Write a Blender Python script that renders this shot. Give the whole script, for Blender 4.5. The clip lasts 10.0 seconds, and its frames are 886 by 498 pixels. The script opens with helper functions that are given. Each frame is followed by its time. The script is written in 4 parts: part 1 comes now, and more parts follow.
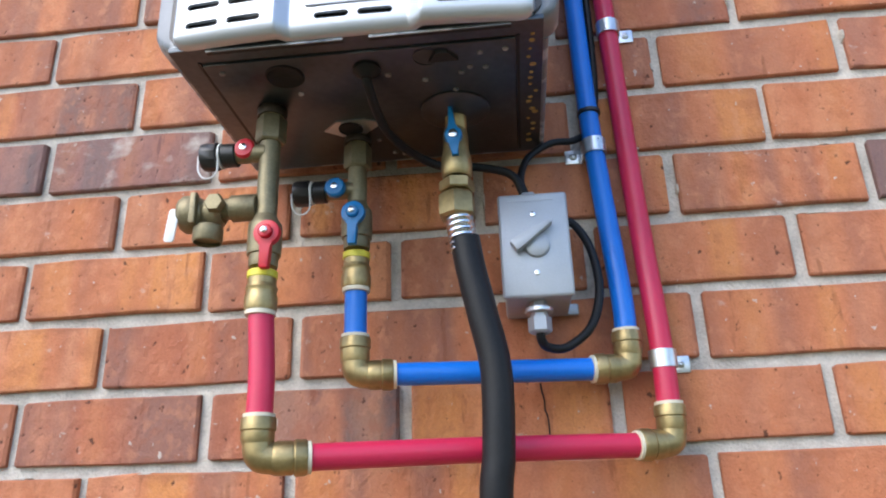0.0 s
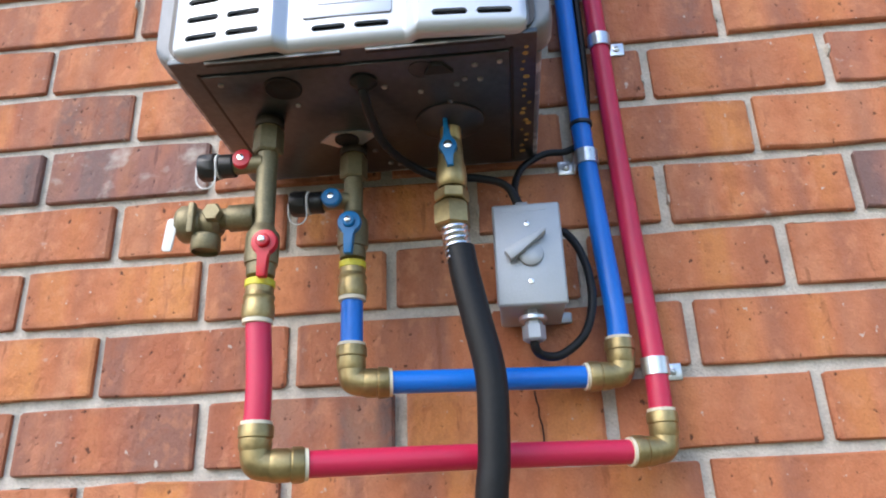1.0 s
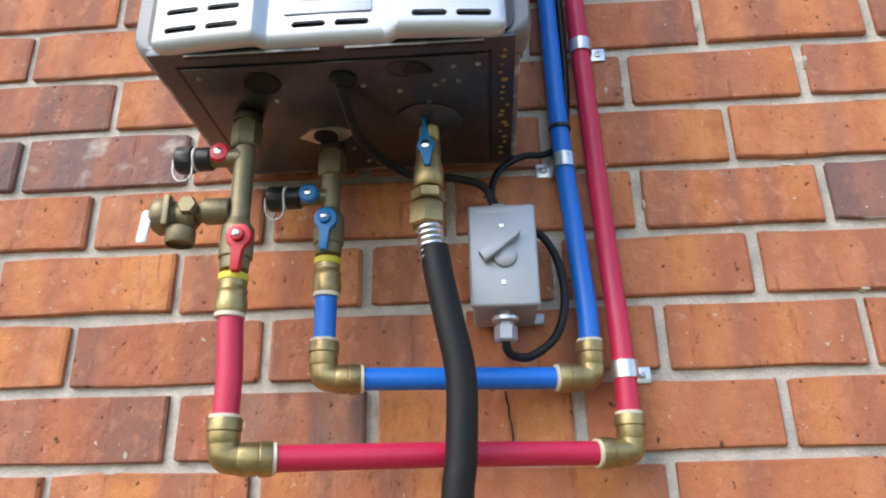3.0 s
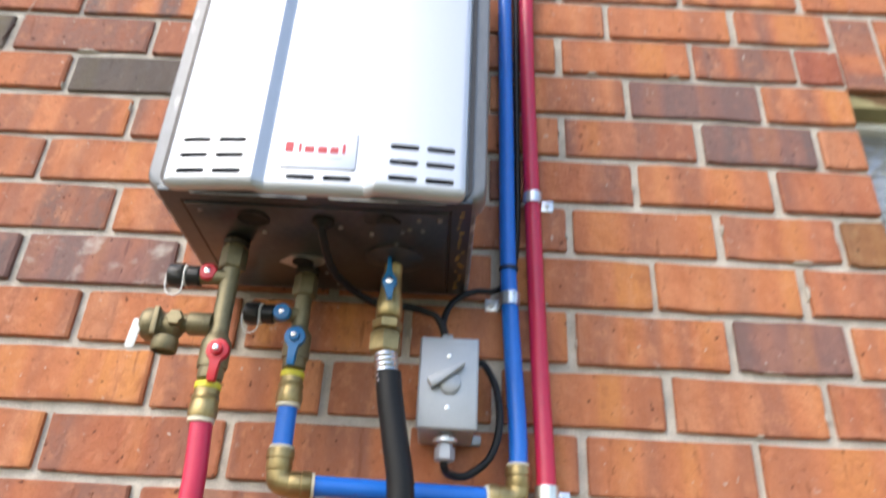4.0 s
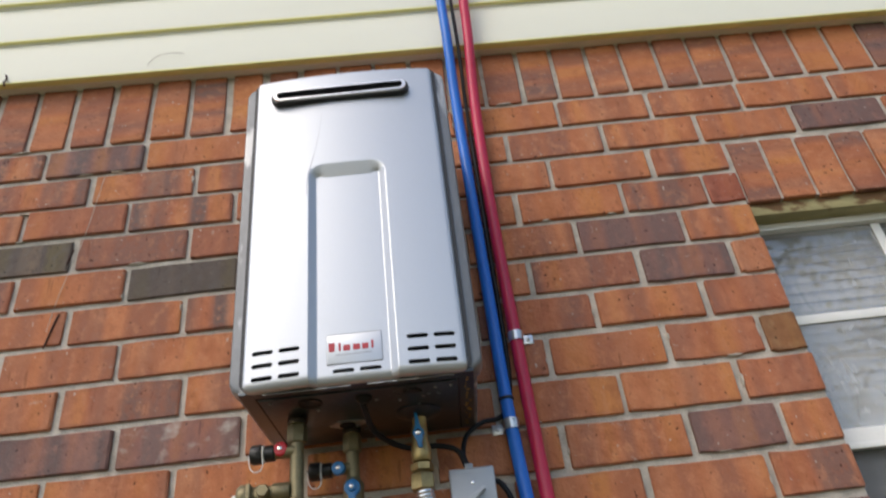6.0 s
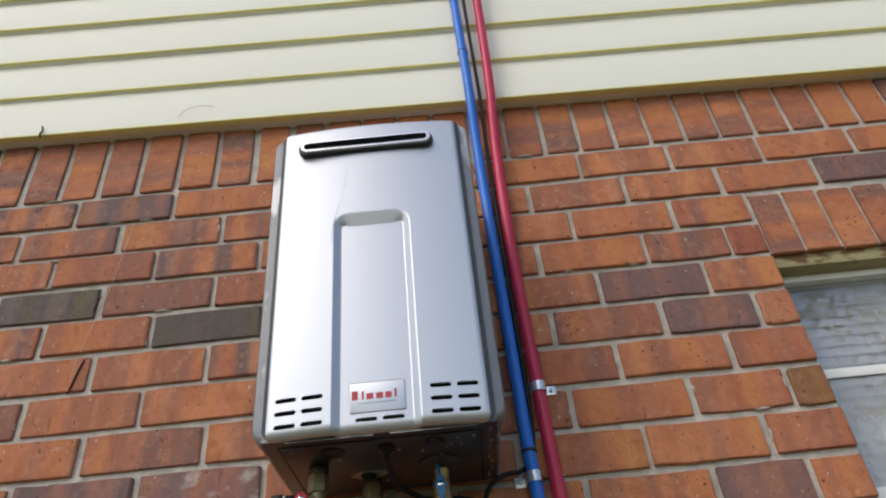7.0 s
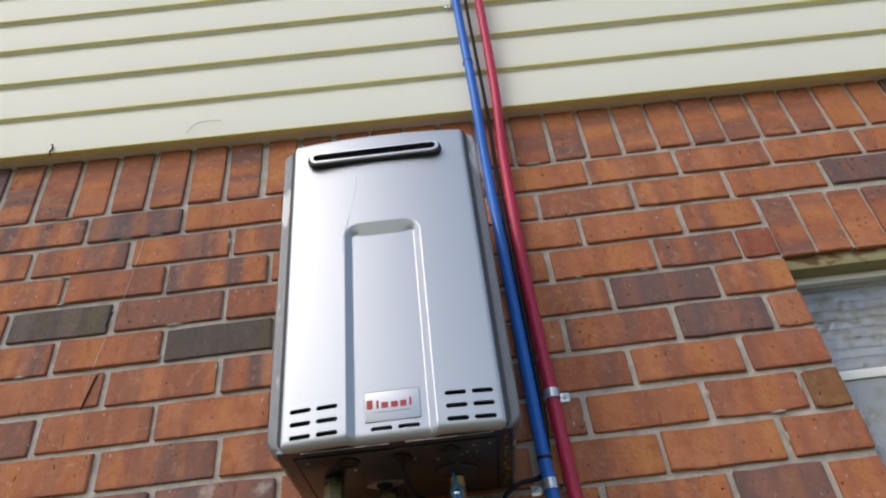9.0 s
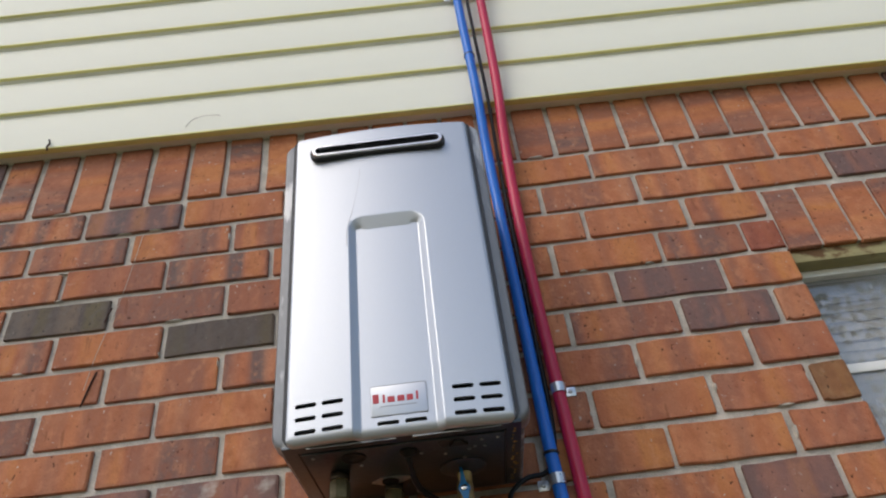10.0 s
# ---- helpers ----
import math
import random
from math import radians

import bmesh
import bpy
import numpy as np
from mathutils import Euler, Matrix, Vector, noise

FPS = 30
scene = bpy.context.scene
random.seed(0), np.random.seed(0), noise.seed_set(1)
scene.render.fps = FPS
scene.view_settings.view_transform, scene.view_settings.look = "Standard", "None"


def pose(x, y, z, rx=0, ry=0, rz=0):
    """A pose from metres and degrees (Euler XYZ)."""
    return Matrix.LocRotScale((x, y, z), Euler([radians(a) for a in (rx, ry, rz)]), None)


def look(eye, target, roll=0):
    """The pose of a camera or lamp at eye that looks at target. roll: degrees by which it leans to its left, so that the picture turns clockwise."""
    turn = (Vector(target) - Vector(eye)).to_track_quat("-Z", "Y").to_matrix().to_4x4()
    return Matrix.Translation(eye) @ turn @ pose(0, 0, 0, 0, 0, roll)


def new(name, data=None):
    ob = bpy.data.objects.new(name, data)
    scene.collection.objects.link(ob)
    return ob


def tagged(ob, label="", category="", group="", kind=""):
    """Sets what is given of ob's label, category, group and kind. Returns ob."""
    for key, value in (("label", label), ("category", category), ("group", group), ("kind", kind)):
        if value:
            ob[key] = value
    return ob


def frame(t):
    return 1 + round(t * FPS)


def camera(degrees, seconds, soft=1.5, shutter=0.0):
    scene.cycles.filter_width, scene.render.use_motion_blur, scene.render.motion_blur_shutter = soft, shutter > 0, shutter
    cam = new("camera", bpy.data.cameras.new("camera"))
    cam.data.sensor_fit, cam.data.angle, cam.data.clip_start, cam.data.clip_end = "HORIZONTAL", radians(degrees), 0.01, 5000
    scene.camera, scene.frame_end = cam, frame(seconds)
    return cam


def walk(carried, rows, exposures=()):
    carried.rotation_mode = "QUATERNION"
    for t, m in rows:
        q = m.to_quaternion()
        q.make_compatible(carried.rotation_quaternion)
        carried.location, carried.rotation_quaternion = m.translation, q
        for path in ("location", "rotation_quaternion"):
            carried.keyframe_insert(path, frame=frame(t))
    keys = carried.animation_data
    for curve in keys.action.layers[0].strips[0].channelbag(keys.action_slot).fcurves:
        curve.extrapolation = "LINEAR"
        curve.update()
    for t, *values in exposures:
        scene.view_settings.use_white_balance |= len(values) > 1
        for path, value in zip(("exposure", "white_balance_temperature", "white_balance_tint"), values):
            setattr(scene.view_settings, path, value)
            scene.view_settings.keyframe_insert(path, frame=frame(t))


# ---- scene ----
cam = camera(63.4, 10.0, 2.0, 0.4)
PATH = [
    (0, (0.017, -0.733, 1.255), (-0.163, 1.131, 1.956), -1.8),
    (0.5, (0.015, -0.736, 1.253), (-0.159, 1.123, 1.968), -1.3),
    (1, (0.015, -0.741, 1.25), (-0.142, 1.115, 1.98), -2.1),
    (1.5, (0.015, -0.743, 1.25), (-0.132, 1.111, 1.985), -1.4),
    (2, (0.018, -0.743, 1.248), (-0.123, 1.109, 1.991), -1.2),
    (3.3, (0.027, -0.747, 1.25), (-0.079, 1.116, 1.972), -1.2),
    (3.5, (0.028, -0.767, 1.255), (-0.057, 1.095, 1.98), -1.9),
    (4, (0.035, -0.861, 1.254), (0.023, 0.906, 2.19), 2.9),
    (4.5, (0.023, -0.997, 1.241), (0.088, 0.709, 2.282), 2.3),
    (5, (0.034, -1.085, 1.221), (0.137, 0.646, 2.217), -6.2),
    (5.5, (0.026, -1.129, 1.229), (0.108, 0.599, 2.232), -6.7),
    (6, (0.015, -1.15, 1.246), (0.055, 0.527, 2.335), -6.8),
    (6.2, (0.013, -1.153, 1.244), (0.042, 0.49, 2.383), -6.5),
    (7.5, (0.001, -1.155, 1.24), (0.003, 0.435, 2.454), -5.6),
    (8, (-0.001, -1.159, 1.241), (-0.001, 0.427, 2.459), -5.5),
    (8.5, (-0.002, -1.16, 1.239), (-0.002, 0.412, 2.475), -5.7),
    (9, (-0.005, -1.151, 1.235), (-0.009, 0.42, 2.473), -6.6),
    (9.5, (-0.008, -1.144, 1.238), (-0.005, 0.452, 2.444), -6.4),
    (10, (-0.021, -1.135, 1.237), (-0.013, 0.438, 2.472), -7.1),
]
EXPOSURES = [(0.0, 1.34, 5980, 10), (1.0, 1.34, 6130, 10), (2.0, 1.36, 6330, 10), (3.5, 1.33, 6530, 10), (4.1, 1.46, 6730, 10), (4.5, 1.39, 6780, 10), (5.0, 0.92, 6830, 10), (5.5, 0.66, 6830, 10), (6.0, 0.48, 6870, 10), (7.5, 0.37, 6720, 10), (10.0, 0.3, 6720, 10)]
walk(cam, [(t, look(eye, target, roll)) for t, eye, target, roll in PATH], EXPOSURES)

# ---- light ----
world = bpy.data.worlds.new("sky")
scene.world = world
world.use_nodes = True
wn = world.node_tree.nodes
sky = wn.new("ShaderNodeTexSky")
sky.sky_type = "NISHITA"
sky.sun_disc = False
sky.sun_elevation, sky.sun_rotation = radians(42), radians(219)
sky.air_density, sky.dust_density, sky.ozone_density = 1.0, 1.6, 1.2
wn["Background"].inputs["Strength"].default_value = 0.15
world.node_tree.links.new(sky.outputs["Color"], wn["Background"].inputs["Color"])
sun = new("sun", bpy.data.lights.new("sun", "SUN"))
sun.data.energy, sun.data.angle, sun.data.color = 0.48, radians(36), (1.0, 0.95, 0.87)
sun.matrix_world = look((-6.05, -7.5, 8.7), (0, 0, 0))


# ---- materials ----
def mat(name, colour, rough=0.5, metal=0.0, spread=0.12, scale=8.0, fine=120.0, bump=0.1, gloss=None, coords="Object", stretch=None):
    """A surface whose colour varies at two scales, with fine relief."""
    m = bpy.data.materials.new(name)
    m.use_nodes = True
    n, l = m.node_tree.nodes, m.node_tree.links
    b = n["Principled BSDF"]
    tc = n.new("ShaderNodeTexCoord")
    src = tc.outputs[coords]
    if stretch:
        mp = n.new("ShaderNodeMapping")
        mp.inputs["Scale"].default_value = stretch
        l.new(src, mp.inputs[0])
        src = mp.outputs[0]
    big, small = n.new("ShaderNodeTexNoise"), n.new("ShaderNodeTexNoise")
    for t, s in ((big, scale), (small, fine)):
        t.inputs["Scale"].default_value = s
        t.inputs["Detail"].default_value = 4
        l.new(src, t.inputs["Vector"])
    mix = n.new("ShaderNodeMix")
    mix.inputs[0].default_value = 0.35
    l.new(big.outputs[0], mix.inputs[2])
    l.new(small.outputs[0], mix.inputs[3])
    ramp = n.new("ShaderNodeValToRGB")
    ramp.color_ramp.elements[0].position, ramp.color_ramp.elements[1].position = 0.3, 0.7
    ramp.color_ramp.elements[0].color = (*[c * (1 - spread) for c in colour], 1)
    ramp.color_ramp.elements[1].color = (*[min(1, c * (1 + spread)) for c in colour], 1)
    l.new(mix.outputs[0], ramp.inputs[0])
    l.new(ramp.outputs[0], b.inputs["Base Color"])
    b.inputs["Metallic"].default_value = metal
    mr = n.new("ShaderNodeMapRange")
    mr.inputs[3].default_value, mr.inputs[4].default_value = max(0.02, rough - 0.08), min(1, rough + 0.08)
    l.new(big.outputs[0], mr.inputs[0])
    l.new(mr.outputs[0], b.inputs["Roughness"])
    if gloss is not None:
        b.inputs["Specular IOR Level"].default_value = gloss
    bp = n.new("ShaderNodeBump")
    bp.inputs["Strength"].default_value = bump
    bp.inputs["Distance"].default_value = 0.002
    l.new(small.outputs[0], bp.inputs["Height"])
    l.new(bp.outputs[0], b.inputs["Normal"])
    return m


def brick_mat(name, light, deep, flash, amount, pale=0.0):
    """Fired clay: vertical flash bands, mottling, dark pits, pale specks; each brick with its own shade."""
    m = bpy.data.materials.new(name)
    m.use_nodes = True
    n, l = m.node_tree.nodes, m.node_tree.links
    b = n["Principled BSDF"]
    tex, info = n.new("ShaderNodeTexCoord"), n.new("ShaderNodeObjectInfo")
    far = n.new("ShaderNodeMath")
    far.operation = "MULTIPLY"
    far.inputs[1].default_value = 61.0
    l.new(info.outputs["Random"], far.inputs[0])

    def noise_at(scale, stretch, detail=3.0):
        mp, t = n.new("ShaderNodeMapping"), n.new("ShaderNodeTexNoise")
        mp.inputs["Scale"].default_value = stretch
        l.new(tex.outputs["Object"], mp.inputs[0])
        off = n.new("ShaderNodeVectorMath")
        l.new(mp.outputs[0], off.inputs[0])
        l.new(far.outputs[0], off.inputs[1])
        t.inputs["Scale"].default_value, t.inputs["Detail"].default_value = scale, detail
        l.new(off.outputs[0], t.inputs["Vector"])
        return t.outputs[0]

    def ramp(src, stops):
        r = n.new("ShaderNodeValToRGB")
        e = r.color_ramp.elements
        while len(e) < len(stops):
            e.new(0.5)
        for k, (p, c) in enumerate(stops):
            e[k].position, e[k].color = p, (*c, 1)
        l.new(src, r.inputs[0])
        return r.outputs[0]

    def mixed(a, c, f, mode="MIX"):
        x = n.new("ShaderNodeMix")
        x.data_type, x.blend_type = "RGBA", mode
        for src, k in ((f, 0), (a, 6), (c, 7)):
            if isinstance(src, (int, float)):
                x.inputs[k].default_value = src
            elif isinstance(src, tuple):
                x.inputs[k].default_value = (*src, 1)
            else:
                l.new(src, x.inputs[k])
        return x.outputs[2]

    bands = noise_at(13, (1.5, 1, 0.07), 0.8)
    drag = noise_at(20, (1.0, 1, 0.12), 1.2)
    scratch = noise_at(90, (1.0, 1, 0.16), 3)
    mottle = noise_at(62, (1, 1, 0.75), 5)
    lime = noise_at(34, (1, 1, 1.3), 6)
    cloud = noise_at(16, (1, 1, 0.8), 3)
    fine = noise_at(420, (1, 1, 1), 2)
    pits = noise_at(115, (1, 1, 0.8), 3)
    warm = tuple(min(1.0, c * k) for c, k in zip(light, (1.08, 1.28, 1.42)))
    base = mixed(light, deep, ramp(cloud, [(0.36, (0, 0, 0)), (0.62, (1, 1, 1))]))
    base = mixed(base, flash, ramp(bands, [(0.5 - amount, (0, 0, 0)), (0.66 - amount, (1, 1, 1))]))
    amber = tuple(min(1.0, c * k) for c, k in zip(light, (1.06, 1.12, 0.72)))
    base = mixed(base, amber, ramp(bands, [(0.34, (0.8,) * 3), (0.46, (0, 0, 0))]))
    # burnt arrises: the clay darkens towards the ends and edges of each brick
    cut, gen = n.new("ShaderNodeSeparateXYZ"), []
    l.new(tex.outputs["Generated"], cut.inputs[0])
    for axis, start in ((0, 0.40), (2, 0.36)):
        q = n.new("ShaderNodeMath")
        q.operation = "SUBTRACT"
        q.inputs[1].default_value = 0.5
        l.new(cut.outputs[axis], q.inputs[0])
        a = n.new("ShaderNodeMath")
        a.operation = "ABSOLUTE"
        l.new(q.outputs[0], a.inputs[0])
        w = n.new("ShaderNodeMath")
        w.operation = "MULTIPLY_ADD"
        w.inputs[1].default_value = 0.30
        l.new(cloud, w.inputs[0])
        l.new(a.outputs[0], w.inputs[2])
        gen.append(ramp(w.outputs[0], [(start + 0.16, (0, 0, 0)), (start + 0.27, (0.34,) * 3)]))
    burnt = tuple(c * 0.72 for c in flash)
    base = mixed(base, burnt, gen[0])
    base = mixed(base, burnt, gen[1])
    base = mixed(base, warm, ramp(drag, [(0.54, (0, 0, 0)), (0.68, (0.4,) * 3)]))
    base = mixed(base, deep, ramp(drag, [(0.32, (0.5,) * 3), (0.47, (0, 0, 0))]))
    base = mixed(base, tuple(c * 0.78 for c in deep), ramp(mottle, [(0.34, (0.42,) * 3), (0.47, (0, 0, 0))]))
    base = mixed(base, warm, ramp(mottle, [(0.54, (0, 0, 0)), (0.66, (0.42,) * 3)]))
    base = mixed(base, deep, ramp(info.outputs["Random"], [(0.0, (0, 0, 0)), (1.0, (0.55, 0.55, 0.55))]))
    base = mixed(base, (0.62, 0.56, 0.5), ramp(lime, [(0.69 - pale, (0, 0, 0)), (0.80 - 0.45 * pale, (0.62,) * 3)]))
    base = mixed(base, tuple(c * 0.5 for c in deep), ramp(scratch, [(0.28, (0.5,) * 3), (0.35, (0, 0, 0))]))
    base = mixed(base, tuple(c * 0.2 for c in deep), ramp(pits, [(0.275, (0.9,) * 3), (0.335, (0, 0, 0))]))
    base = mixed(base, (0.6, 0.52, 0.45), ramp(pits, [(0.70, (0, 0, 0)), (0.745, (0.75,) * 3)]))
    base = mixed(base, ramp(fine, [(0.3, (0.8,) * 3), (0.7, (1.0,) * 3)]), 0.6, "MULTIPLY")
    l.new(base, b.inputs["Base Color"])
    b.inputs["Roughness"].default_value = 0.78
    b.inputs["Specular IOR Level"].default_value = 0.35
    add = n.new("ShaderNodeMath")
    l.new(pits, add.inputs[0])
    soft = n.new("ShaderNodeMath")
    soft.operation = "MULTIPLY"
    soft.inputs[1].default_value = 0.3
    l.new(fine, soft.inputs[0])
    l.new(soft.outputs[0], add.inputs[1])
    bp = n.new("ShaderNodeBump")
    bp.inputs["Strength"].default_value, bp.inputs["Distance"].default_value = 0.65, 0.0045
    l.new(add.outputs[0], bp.inputs["Height"])
    l.new(bp.outputs[0], b.inputs["Normal"])
    return m


BRICK = brick_mat("brick_orange", (0.632, 0.246, 0.116), (0.493, 0.168, 0.0745), (0.316, 0.14, 0.0977), 0.02)
BRICK_FLASHED = brick_mat("brick_flashed", (0.592, 0.225, 0.113), (0.434, 0.145, 0.0745), (0.195, 0.126, 0.112), 0.05)
BRICK_PURPLE = brick_mat("brick_purple", (0.391, 0.158, 0.107), (0.251, 0.13, 0.112), (0.167, 0.121, 0.116), 0.09)
BRICK_LIMED = brick_mat("brick_limed", (0.428, 0.167, 0.107), (0.279, 0.14, 0.121), (0.205, 0.14, 0.13), 0.07, 0.165)
BRICK_GREY = brick_mat("brick_grey", (0.149, 0.112, 0.093), (0.116, 0.093, 0.0837), (0.214, 0.153, 0.112), -0.02)
BRICK_RED = brick_mat("brick_red", (0.409, 0.126, 0.0744), (0.335, 0.102, 0.0614), (0.279, 0.093, 0.0651), -0.08)
BRICK_BROWN = brick_mat("brick_brown", (0.372, 0.177, 0.0791), (0.298, 0.13, 0.0558), (0.26, 0.14, 0.0744), -0.04)
MORTAR = mat("mortar", (0.53, 0.49, 0.43), 0.95, 0, 0.3, 38, 330, 1.0, 0.2)
SIDING = mat("siding_vinyl", (0.89, 0.88, 0.76), 0.55, 0, 0.03, 2.5, 300, 0.05, 0.3, stretch=(0.4, 1, 3))
TIMBER = mat("weathered_timber", (0.32, 0.28, 0.14), 0.75, 0, 0.3, 12, 90, 0.3, stretch=(0.3, 1, 3))
WHITE_FRAME = mat("white_window_vinyl", (0.82, 0.82, 0.8), 0.4, 0, 0.04, 20, 200, 0.05)
BLIND = mat("blind_slat", (0.88, 0.88, 0.86), 0.5, 0, 0.04, 20, 100, 0.05)
SCREEN = mat("insect_screen", (0.2, 0.2, 0.21), 0.7, 0, 0.1, 300, 900, 0.2)
SCREEN.node_tree.nodes["Principled BSDF"].inputs["Alpha"].default_value = 0.42
ROOM = mat("room_wall", (0.35, 0.34, 0.32), 0.8, 0, 0.05, 3, 60, 0.05)
PANEL = mat("silver_panel", (0.545, 0.57, 0.61), 0.44, 0.66, 0.025, 3, 500, 0.03, stretch=(1, 1, 0.25))
CASE = mat("grey_case", (0.19, 0.20, 0.215), 0.45, 0.35, 0.18, 9, 160, 0.12, stretch=(1, 1, 0.35))
# Siding vinyl with the warm light bounced under the lips painted in as yellow.
LIP_BOUNCE = mat("yellowed_vinyl", (0.86, 0.81, 0.34), 0.6, 0, 0.12, 5, 200, 0.05, 0.3, stretch=(0.5, 1, 3))
OXIDE = mat("oxidised_brass", (0.055, 0.042, 0.032), 0.5, 0.6, 0.3, 50, 300, 0.2)
# Galvanised sheet darkened far below bare zinc, painting in the shade underneath.
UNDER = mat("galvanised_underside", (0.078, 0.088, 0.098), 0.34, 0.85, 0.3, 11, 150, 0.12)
# Near-black that paints shade into slots, gaps and holes; the hook has it too.
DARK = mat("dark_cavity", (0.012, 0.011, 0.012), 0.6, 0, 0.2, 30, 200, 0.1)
CHROME = mat("bright_steel", (0.72, 0.72, 0.72), 0.2, 1.0, 0.08, 60, 400, 0.05)
ZINC = mat("zinc_plate", (0.66, 0.67, 0.68), 0.30, 0.9, 0.12, 60, 400, 0.1)
BRASS = mat("brass", (0.38, 0.29, 0.135), 0.42, 0.85, 0.3, 45, 220, 0.12)
BRONZE = mat("cast_bronze", (0.25, 0.212, 0.126), 0.5, 0.7, 0.28, 50, 420, 0.18)
PINK = mat("red_pipe", (0.57, 0.022, 0.074), 0.36, 0, 0.06, 20, 200, 0.04)
BLUE = mat("blue_pipe", (0.012, 0.17, 0.68), 0.34, 0, 0.07, 20, 200, 0.04)
RED = mat("red_handle", (0.55, 0.01, 0.025), 0.32, 0, 0.08, 40, 200, 0.05)
BLUE_H = mat("blue_handle", (0.010, 0.17, 0.44), 0.34, 0, 0.08, 40, 200, 0.05)
YELLOW = mat("yellow_tape", (0.72, 0.64, 0.05), 0.45, 0, 0.12, 60, 300, 0.2)
CREAM = mat("cream_collar", (0.72, 0.66, 0.50), 0.5, 0, 0.06, 60, 300, 0.05)
RUBBER = mat("black_rubber", (0.012, 0.012, 0.013), 0.45, 0, 0.25, 20, 250, 0.15, 0.25)
CAP = mat("black_cap", (0.015, 0.015, 0.016), 0.36, 0, 0.2, 50, 250, 0.1)
WHITE = mat("white_plastic", (0.75, 0.75, 0.74), 0.4, 0, 0.05, 40, 200, 0.05)
BOXGREY = mat("grey_box", (0.40, 0.42, 0.45), 0.42, 0.35, 0.08, 40, 500, 0.12)
LABEL = mat("label_plate", (0.56, 0.56, 0.60), 0.38, 0.5, 0.03, 40, 200, 0.03)
LOGO = mat("logo_red", (0.50, 0.045, 0.06), 0.45, 0, 0.05, 40, 200, 0.03)
INK = mat("ink_grey", (0.36, 0.36, 0.39), 0.5, 0, 0.05, 40, 200, 0.03)
RUST = mat("rust_spot", (0.42, 0.28, 0.09), 0.7, 0.2, 0.4, 120, 500, 0.4)
CREVICE = mat("crack", (0.05, 0.02, 0.015), 0.9, 0, 0.2, 50, 300, 0.2)
GRASS = mat("lawn", (0.13, 0.125, 0.055), 0.9, 0, 0.4, 1.5, 30, 0.6)
GLASS = bpy.data.materials.new("window_glass")
GLASS.use_nodes = True
gb = GLASS.node_tree.nodes["Principled BSDF"]
gb.inputs["Transmission Weight"].default_value, gb.inputs["Roughness"].default_value = 1.0, 0.01
gb.inputs["IOR"].default_value = 1.8


def dusty_glass():
    """Clear pane whose uneven pale film paints in sky glare, with dried water marks."""
    m = GLASS.copy()
    m.name = "dusty_glass"
    n, l = m.node_tree.nodes, m.node_tree.links
    tc, mp = n.new("ShaderNodeTexCoord"), n.new("ShaderNodeMapping")
    mp.inputs["Scale"].default_value = (1.0, 1.0, 0.45)
    l.new(tc.outputs["Object"], mp.inputs[0])
    haze, spots = n.new("ShaderNodeTexNoise"), n.new("ShaderNodeTexNoise")
    haze.inputs["Scale"].default_value, spots.inputs["Scale"].default_value = 5.0, 70.0
    haze.inputs["Detail"].default_value = 6
    amount = []
    for t, stops in ((haze, ((0.36, 0.10), (0.68, 0.42))), (spots, ((0.60, 0.0), (0.74, 0.16)))):
        l.new(mp.outputs[0], t.inputs["Vector"])
        r = n.new("ShaderNodeMapRange")
        r.inputs[1].default_value, r.inputs[2].default_value = stops[0][0], stops[1][0]
        r.inputs[3].default_value, r.inputs[4].default_value = stops[0][1], stops[1][1]
        l.new(t.outputs[0], r.inputs[0])
        amount.append(r.outputs[0])
    total, veil, mix = n.new("ShaderNodeMath"), n.new("ShaderNodeBsdfDiffuse"), n.new("ShaderNodeMixShader")
    l.new(amount[0], total.inputs[0])
    l.new(amount[1], total.inputs[1])
    veil.inputs[0].default_value = (0.74, 0.76, 0.78, 1)
    l.new(total.outputs[0], mix.inputs[0])
    l.new(n["Principled BSDF"].outputs[0], mix.inputs[1])
    l.new(veil.outputs[0], mix.inputs[2])
    l.new(mix.outputs[0], n["Material Output"].inputs[0])
    return m


HAZED_GLASS = dusty_glass()


